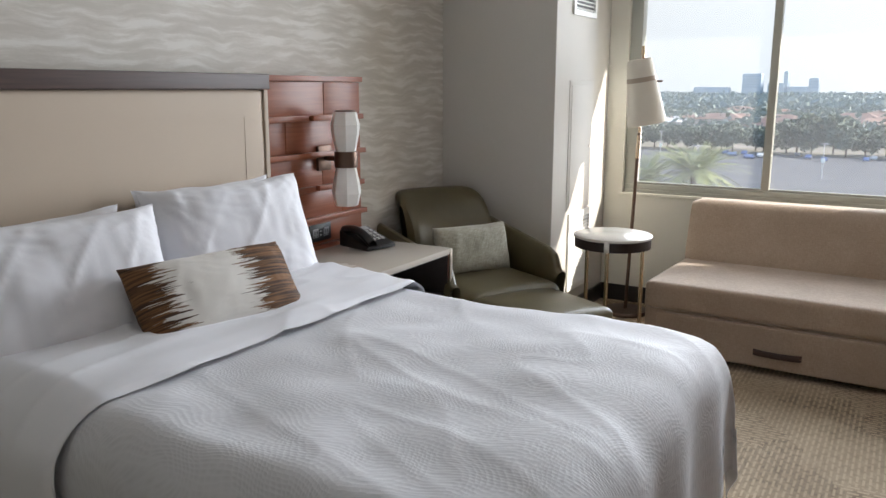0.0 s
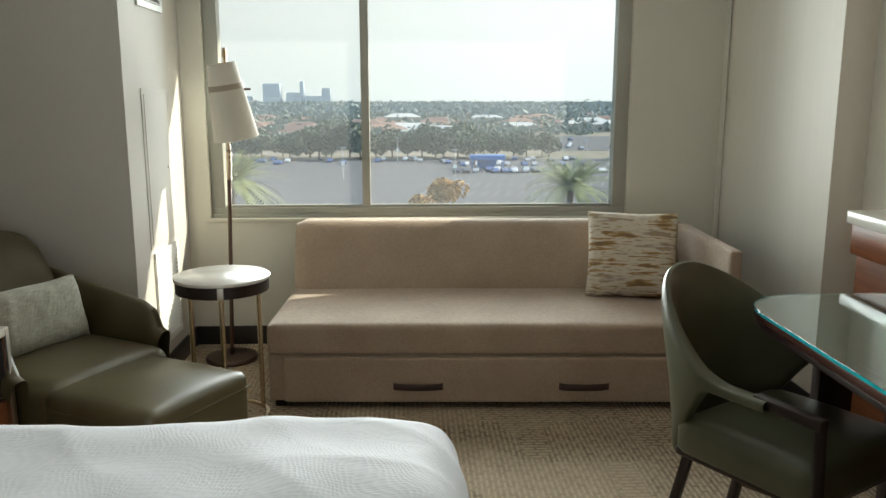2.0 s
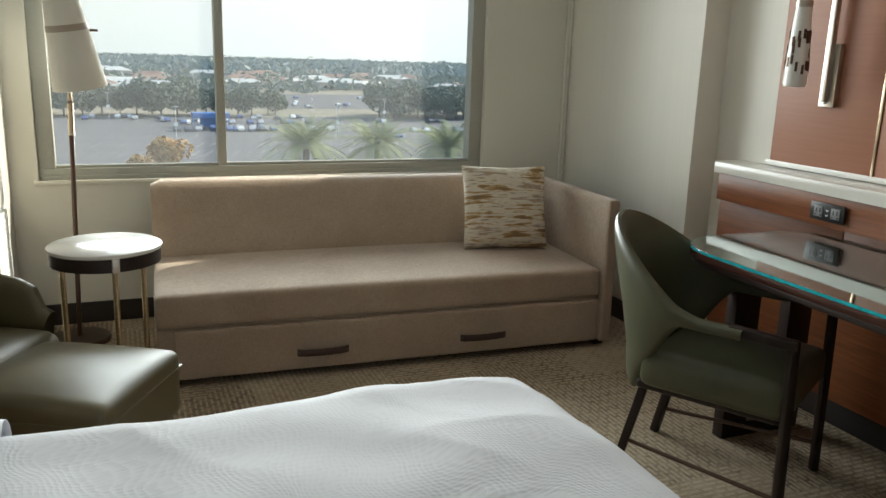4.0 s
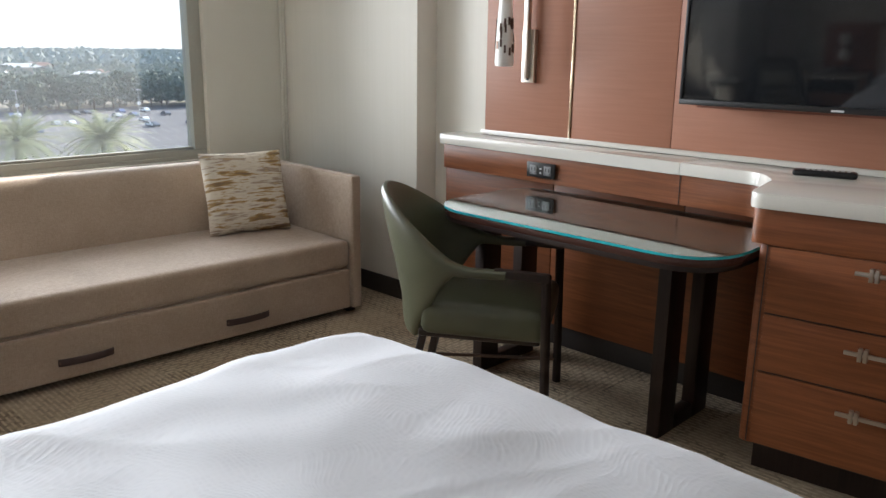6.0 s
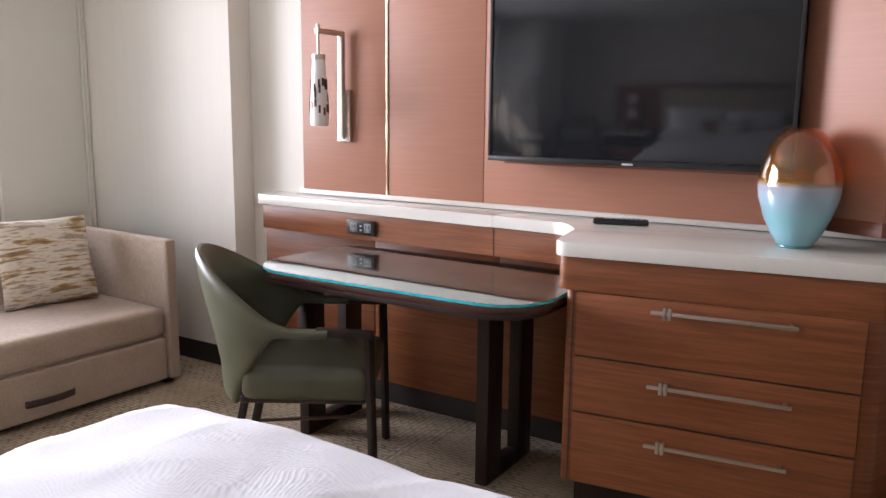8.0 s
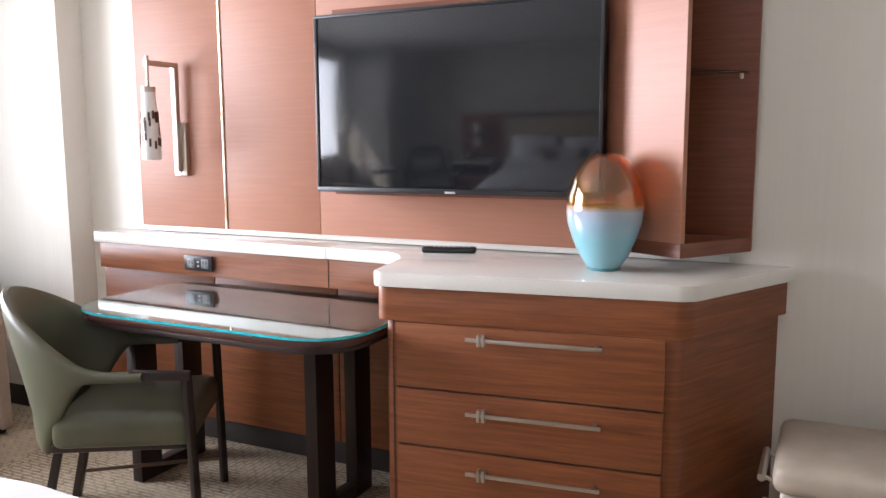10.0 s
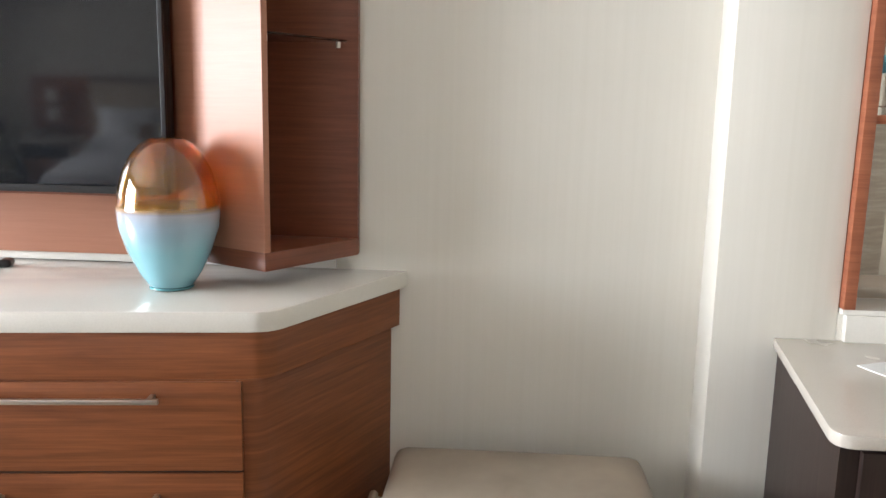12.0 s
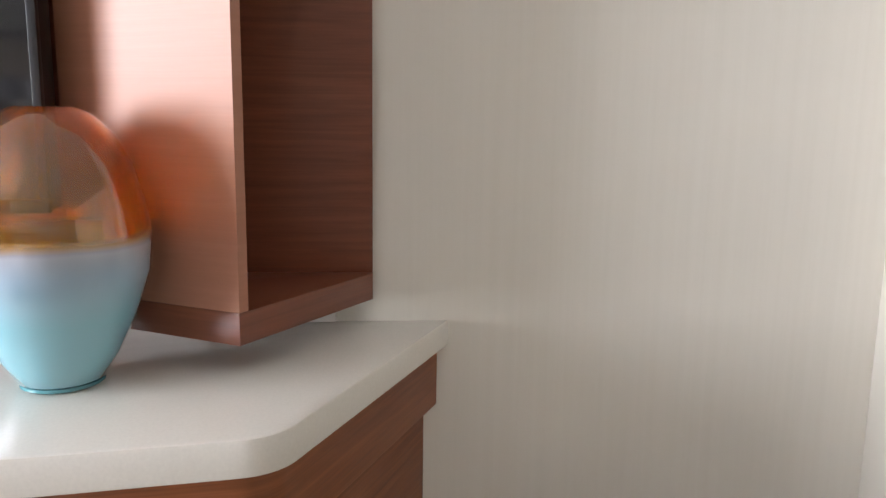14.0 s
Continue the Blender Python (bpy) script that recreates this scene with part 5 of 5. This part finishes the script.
def bottle(at):
    b = thing("water_bottle", at, "clear plastic water bottle with blue label", "bottle", "bottles at the minibar")
    prof = [(0, 0), (0.028, 0), (0.031, 0.006), (0.031, 0.02), (0.029, 0.026), (0.031, 0.032), (0.029, 0.042), (0.031, 0.05), (0.027, 0.075), (0.031, 0.10), (0.031, 0.145), (0.024, 0.168), (0.012, 0.185), (0.012, 0.198), (0.0, 0.198)]
    part("bottle", lathe(prof, 28), CLEAR, b)
    part("label", lathe([(0.0316, 0.104), (0.0316, 0.142)], 28), plain("blue_label", (0.16, 0.52, 0.74), 0.4), b, "blue paper label")
    part("cap", lathe([(0, 0.199), (0.0135, 0.199), (0.0135, 0.212), (0, 0.212)], 20), PAPER, b)
    return b
bt = bottle((-0.10, -4.335, 1.384))
copy_thing(bt, pose(-0.09, -4.52, 0.900))
cd = tagged(part("paper_card", moved(box(-0.10, 0.10, -0.07, 0.07, 0.0, 0.002, 0), pose(-0.42, -4.33, 0.816, 0, 0, 24)), PAPER), "white printed card lying on the minibar counter", "card")
cd2 = part("text_line", moved(box(-0.05, 0.05, -0.03, -0.02, 0.0021, 0.0026, 0), pose(-0.42, -4.33, 0.816, 0, 0, 24)), GREYTXT, cd)


# ---------- outside the window ----------
GZ = -21.0
def make_ground():
    m, t, b = base("town_ground", (0.2, 0.18, 0.13), 0.95)
    v = coords(t)
    a, c = noise_tex(t, v, 0.012, 4), noise_tex(t, v, 0.15, 3)
    f = maths(t, "ADD", maths(t, "MULTIPLY", a, 0.6), maths(t, "MULTIPLY", c, 0.4))
    t.links.new(ramp(t, f, [(0.35, (0.13, 0.14, 0.09)), (0.5, (0.24, 0.21, 0.16)), (0.65, (0.30, 0.27, 0.23))]), b.inputs["Base Color"])
    return m


ASPHALT = plain("asphalt", (0.10, 0.10, 0.11), 0.9, grain=3.0, amount=0.14, bump=0.0)
LINE = plain("road_paint", (0.42, 0.42, 0.41), 0.8, amount=0.05)
GROUND = make_ground()
setting("ground", sheet(24, 24, lambda u, v: Vector(((u - 0.5) * 9000, 30 + v * 4900, GZ))), GROUND, "dry town ground to the horizon")
setting("parking_lot", box(-170, 190, 70, 292, GZ, GZ + 0.05, 0), ASPHALT, "grey asphalt parking lot")
setting("far_parking_lot", box(52, 330, 340, 470, GZ, GZ + 0.05, 0), ASPHALT, "grey asphalt parking lot")
bm = bmesh.new()
for row in range(12):
    y = 84 + row * 19
    for k in range(90):
        x = -130 + k * 3.0
        vs4 = [bm.verts.new(p) for p in ((x, y, GZ + 0.07), (x + 0.22, y, GZ + 0.07), (x + 0.22 + 3.0, y + 10.5, GZ + 0.07), (x + 3.0, y + 10.5, GZ + 0.07))]
        bm.faces.new(vs4)
tagged(part("bay_lines", bm, LINE, None, "", False), "white painted parking bay lines", "road marking", kind="stuff")


def leaf_mat(name, dark, light):
    m, t, b = base(name, light, 0.8)
    geo = t.nodes.new("ShaderNodeNewGeometry")
    t.links.new(ramp(t, geo.outputs["Random Per Island"], [(0.0, dark), (1.0, light)]), b.inputs["Base Color"])
    return m


# haze is put into the leaf colours: lifted nearby, paler and bluer beyond
LEAF = leaf_mat("tree_leaves", (0.115, 0.14, 0.11), (0.20, 0.23, 0.17))
LEAF_FAR = leaf_mat("haze_painted_leaves", (0.24, 0.29, 0.29), (0.36, 0.40, 0.38))
LEAF_ORANGE = leaf_mat("autumn_leaves", (0.30, 0.16, 0.05), (0.50, 0.31, 0.10))
PALM_LEAF = leaf_mat("palm_leaves", (0.17, 0.21, 0.08), (0.40, 0.42, 0.19))
BARK = plain("bark", (0.12, 0.09, 0.065), 0.95, grain=6, amount=0.3)


def crown_mesh(seed, n, rx, rz, size, flat=0.6):
    rng = random.Random(seed)
    bm = bmesh.new()
    lobes = [(Vector((rng.uniform(-0.6, 0.6) * rx, rng.uniform(-0.6, 0.6) * rx, rng.uniform(-0.35, 0.5) * rz)), rng.uniform(0.4, 0.75)) for _ in range(7)]
    for _ in range(n):
        c, k = rng.choice(lobes)
        d = Vector((rng.gauss(0, 1), rng.gauss(0, 1), rng.gauss(0, 1))).normalized() * rng.uniform(0.75, 1.05)
        p = c + Vector((d.x * rx * k, d.y * rx * k, d.z * rz * k))
        a, b2 = Vector((rng.gauss(0, 1), rng.gauss(0, 1), rng.gauss(0, 1))).normalized(), Vector((rng.gauss(0, 1), rng.gauss(0, 1), rng.gauss(0, 1))).normalized()
        s = size * rng.uniform(0.6, 1.3)
        bm.faces.new([bm.verts.new(p + o) for o in (a * s, b2 * s, -a * s * 0.8, -b2 * s * 0.9)])
    return bm


def tree(name, at, seed, h, rx, rz, leaf, label, n=900, size=0.55):
    t = thing(name, at, label, "tree", "trees outside")
    part("trunk", rod((0, 0, 0), (0.1, 0, h * 0.62), 0.28, 0.16, 9), BARK, t)
    for k in range(4):
        a = k * 1.7 + seed
        part("limb", rod((0.06, 0, h * 0.42), (rx * 0.5 * math.cos(a), rx * 0.5 * math.sin(a), h * 0.72), 0.12, 0.05, 7), BARK, t)
    part("crown", moved(crown_mesh(seed, n, rx, rz, size), Matrix.Translation((0, 0, h * 0.60))), leaf, t, smooth=False)
    return t


rng = random.Random(11)
protos = [tree("tree", (-140 + k * 9, 298, GZ), k + 1, 8.5 + k, 6.0, 4.6, LEAF, "dark green broadleaf tree beside the parking lot", 1700, 0.62) for k in range(3)]
for k in range(58):
    x = -118 + k * 5.2 + rng.uniform(-1.5, 1.5)
    if 58 < x < 84:
        continue
    copy_thing(rng.choice(protos), pose(x, 300 + rng.uniform(-6, 10), GZ, 0, 0, rng.uniform(0, 360)) @ Matrix.Diagonal((*([rng.uniform(0.8, 1.25)] * 3), 1)))
for k in range(26):
    copy_thing(rng.choice(protos), pose(90 + k * 4.6, 285 + rng.uniform(-4, 8), GZ, 0, 0, rng.uniform(0, 360)) @ Matrix.Diagonal((*([rng.uniform(0.9, 1.2)] * 3), 1)))
for x, y in ((7, 160), (1, 152), (-26, 128), (-33, 124)):
    if x == 7:
        orange = tree("tree", (x, y, GZ), 31, 6.0, 4.4, 2.8, LEAF_ORANGE, "orange autumn tree in the parking lot", 1100, 0.5)
    else:
        copy_thing(orange, pose(x, y, GZ, 0, 0, x * 9) @ Matrix.Diagonal((0.62, 0.62, 0.62, 1)))


def palm(at, h, seed, r):
    p = thing("palm_tree", at, "tall feathery palm tree outside the window", "palm tree", "palms outside")
    part("trunk", rod((0, 0, 0), (0, 0, h), 0.34, 0.26, 12), BARK, p)
    g = random.Random(seed)
    bm = bmesh.new()
    for k in range(105):
        az, up = g.uniform(0, 2 * math.pi), g.uniform(-0.25, 1.45)
        ln = r * g.uniform(0.85, 1.1)
        out_v, side = Vector((math.cos(az), math.sin(az), 0)), Vector((-math.sin(az), math.cos(az), 0))
        prev = None
        for i in range(25):
            u = i / 24
            q = out_v * ln * u * math.cos(up * 0.7) + Vector((0, 0, ln * (u * math.sin(up) * 0.8 - 0.55 * u * u * (1.1 - 0.4 * up))))
            w = 0.72 * (1 - u) ** 0.5 * min(1, u * 5 + 0.2)
            if i:
                for sg in (-1, 1):
                    tip = q + side * sg * w + Vector((0, 0, -0.22 * w)) + out_v * 0.25 * w
                    bm.faces.new([bm.verts.new(v) for v in (prev, (prev + q) / 2, tip)])
            prev = q
    part("crown", moved(bm, Matrix.Translation((0, 0, h))), PALM_LEAF, p, "arching palm fronds", False)
    return p


pm = palm((-15.9, 60, GZ), 15.9, 3, 5.0)
for x, y, k in ((11.0, 60, 0.97), (17.2, 61, 0.96), (23.2, 60, 0.95), (-19.5, 58, 0.95)):
    copy_thing(pm, pose(x, y, GZ, 0, 0, x * 31) @ Matrix.Diagonal((k, k, k, 1)))


def car(at, rz, paint, label):
    c = thing("parked_car", at, label, "car", "parked cars", rz=rz)
    side = [(-2.2, 0.35), (2.2, 0.35), (2.25, 0.75), (1.3, 0.92), (0.65, 1.42), (-0.95, 1.45), (-1.75, 0.98), (-2.25, 0.85)]
    bm = moved(prism(side, -0.88, 0.88, 0.06), Matrix.Rotation(radians(90), 4, "X"))
    part("body", bm, paint, c)
    glassy = [(1.15, 0.94), (0.6, 1.36), (-0.9, 1.38), (-1.5, 1.0)]
    part("windows", moved(prism(glassy, -0.89, 0.89, 0.01), Matrix.Rotation(radians(90), 4, "X")), BLACK, c)
    for x in (-1.35, 1.35):
        for y in (-0.82, 0.82):
            part("wheel", rod((x, y - 0.1, 0.33), (x, y + 0.1, 0.33), 0.33, sides=14), BLACK, c)
    return c


paints = [plain("car_white", (0.72, 0.72, 0.72), 0.3, coat=0.6), plain("car_silver", (0.40, 0.41, 0.43), 0.3, coat=0.6), plain("car_dark", (0.05, 0.055, 0.065), 0.3, coat=0.6), plain("car_blue", (0.06, 0.11, 0.28), 0.3, coat=0.6)]
words = ("white", "silver", "dark grey", "blue")
cars = [car((30 + k * 3.2, 238, GZ + 0.05), 90, paints[k], words[k] + " parked car on the asphalt") for k in range(4)]
for k in range(120):
    zone = k % 4
    if zone == 0:
        x, y = rng.uniform(8, 62), rng.choice((238, 243, 262))
    elif zone == 1:
        x, y = rng.uniform(-60, 60), rng.choice((272, 279, 286))
    elif zone == 2:
        x, y = rng.uniform(70, 175), rng.choice((215, 232, 249, 266))
    else:
        x, y = rng.uniform(60, 200), rng.choice((345, 360, 378, 396, 420))
    copy_thing(rng.choice(cars), pose(x, y + rng.uniform(-0.5, 0.5), GZ + 0.05, 0, 0, rng.choice((88, 92, 270))))

STUCCO = plain("pale_stucco", (0.46, 0.42, 0.37), 0.9, grain=1.0, bump=0)
TILE = plain("terracotta_roof", (0.30, 0.20, 0.165), 0.9, grain=1.0, bump=0)
WHITE_ROOF = plain("white_roof", (0.62, 0.62, 0.60), 0.8, grain=1.0, bump=0)
BLUE = plain("blue_awning", (0.05, 0.17, 0.46), 0.6, grain=2.0, bump=0)
# tower walls carry the distance haze as a pale blue base colour
HAZE_BLUE = plain("haze_painted_tower", (0.55, 0.61, 0.67), 0.8, grain=0.05, bump=0)


def house(at, rz, w, d, h, roof, label):
    ho = thing("house", at, label, "house", "houses outside", rz=rz)
    part("wall", box(-w / 2, w / 2, -d / 2, d / 2, 0, h, 0), STUCCO, ho)
    bm = bmesh.new()
    e = 0.8
    a = [bm.verts.new(p) for p in ((-w / 2 - e, -d / 2 - e, h), (w / 2 + e, -d / 2 - e, h), (w / 2 + e, d / 2 + e, h), (-w / 2 - e, d / 2 + e, h), (-w / 2 + d / 2, 0, h + d * 0.22), (w / 2 - d / 2, 0, h + d * 0.22))]
    for f in ((0, 1, 5, 4), (1, 2, 5), (2, 3, 4, 5), (3, 0, 4), (0, 1, 2, 3)):
        bm.faces.new([a[k] for k in f])
    part("roof", bm, roof, ho, "", False)
    for k in range(4):
        x = -w / 2 + w * (k + 0.5) / 4
        part("window", box(x - 0.9, x + 0.9, -d / 2 - 0.06, -d / 2 + 0.02, 1.0, 2.5, 0), BLACK, ho)
    return ho


h1 = house((-90, 500, GZ), 4, 24, 13, 4.2, TILE, "low stucco house with terracotta roof")
h2 = house((-50, 420, GZ), -5, 28, 12, 4.5, WHITE_ROOF, "low building with pale flat-pitched roof")
for k in range(130):
    y = rng.choice((420, 455, 500, 545, 600, 660, 740, 830))
    x = rng.uniform(-0.62, 0.42) * y
    if x > 40 and y < 520:
        continue
    copy_thing(h1 if rng.random() < 0.72 else h2, pose(x, y + rng.uniform(-8, 8), GZ, 0, 0, rng.uniform(-25, 25)) @ Matrix.Diagonal((*([rng.uniform(0.7, 1.2)] * 3), 1)))

aw = thing("blue_canopy", (23, 252, GZ), "bright blue canopy stall in the parking lot", "canopy")
part("roof", box(-5.5, 5.5, -3, 3, 3.0, 4.4, 0.05), BLUE, aw)
for x in (-5, 0, 5):
    for y in (-2.6, 2.6):
        part("post", rod((x, y, 0), (x, y, 3.0), 0.12), BLUE, aw)
part("wall", box(-3, 3, 1.5, 2.8, 0, 3.0, 0.02), BLUE, aw)

lp = thing("street_lamp", (-20, 215, GZ), "slim pole lamp in the parking lot", "street lamp", "parking lot lamps")
part("pole", rod((0, 0, 0), (0, 0, 9), 0.11, 0.08, 10), GREYTXT, lp)
part("head", box(-0.9, 0.9, -0.2, 0.2, 9, 9.2, 0.03), GREYTXT, lp)
part("sign", box(-0.5, 0.5, -0.14, -0.1, 4.4, 5.4, 0), PAPER, lp)
for x, y in ((-45, 190), (10, 205), (52, 210), (-70, 250), (35, 175), (78, 250), (72, 330), (110, 240), (-6, 270)):
    copy_thing(lp, pose(x, y, GZ))

# woods and roofs far off
def woods(seed, count, y0, y1, size):
    g = random.Random(seed)
    bm = bmesh.new()
    for _ in range(count):
        y = y0 + (y1 - y0) * g.random() ** 1.5
        x = g.uniform(-0.75, 0.62) * y
        if x > 45 and y < 480:
            continue
        s = size * g.uniform(0.6, 1.5)
        for _ in range(20):
            c = Vector((x + g.gauss(0, s * 0.6), y + g.gauss(0, s * 0.4), GZ + abs(g.gauss(0, 1)) * s * 0.42 + s * 0.15))
            a, b2 = Vector((g.gauss(0, 1), g.gauss(0, 0.4), g.gauss(0, 1))).normalized() * s * 0.27, Vector((g.gauss(0, 1), g.gauss(0, 0.4), g.gauss(0, 1))).normalized() * s * 0.27
            bm.faces.new([bm.verts.new(c + o) for o in (a, b2, -a, -b2)])
    return bm


# treetop colours hold the haze, more of it in the farther woods
tagged(part("far_trees", woods(3, 2000, 345, 900, 5.0), leaf_mat("haze_paled_leaves", (0.19, 0.22, 0.20), (0.29, 0.32, 0.27)), smooth=False), "treetops among the houses, green paled by painted haze", "trees", kind="stuff")
tagged(part("far_trees", woods(4, 5000, 800, 3200, 8.0), LEAF_FAR, smooth=False), "treetops towards the horizon, haze painted into their grey-green", "trees", kind="stuff")
# towers, walls and window bands both coloured with haze
for x, w, h, d in ((-503, 62, 50, 60), (-394, 14, 58, 40), (-424, 52, 18, 60), (-306, 31, 34, 40), (-352, 60, 6, 60), (-640, 120, 4, 50)):
    tw = thing("office_tower", (x, 3000, GZ), "office tower on the skyline with blue haze painted in", "building", "skyline towers")
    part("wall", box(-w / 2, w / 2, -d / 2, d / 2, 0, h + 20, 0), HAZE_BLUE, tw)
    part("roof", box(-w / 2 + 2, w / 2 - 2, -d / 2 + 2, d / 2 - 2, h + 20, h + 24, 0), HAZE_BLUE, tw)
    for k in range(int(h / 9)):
        part("window_band", box(-w / 2 + 2, w / 2 - 2, -d / 2 - 0.6, -d / 2 + 0.1, 26 + k * 9, 30 + k * 9, 0), plain("haze_painted_glass", (0.42, 0.49, 0.57), 0.6, grain=0.05, bump=0) if "haze_painted_glass" not in bpy.data.materials else bpy.data.materials["haze_painted_glass"], tw)
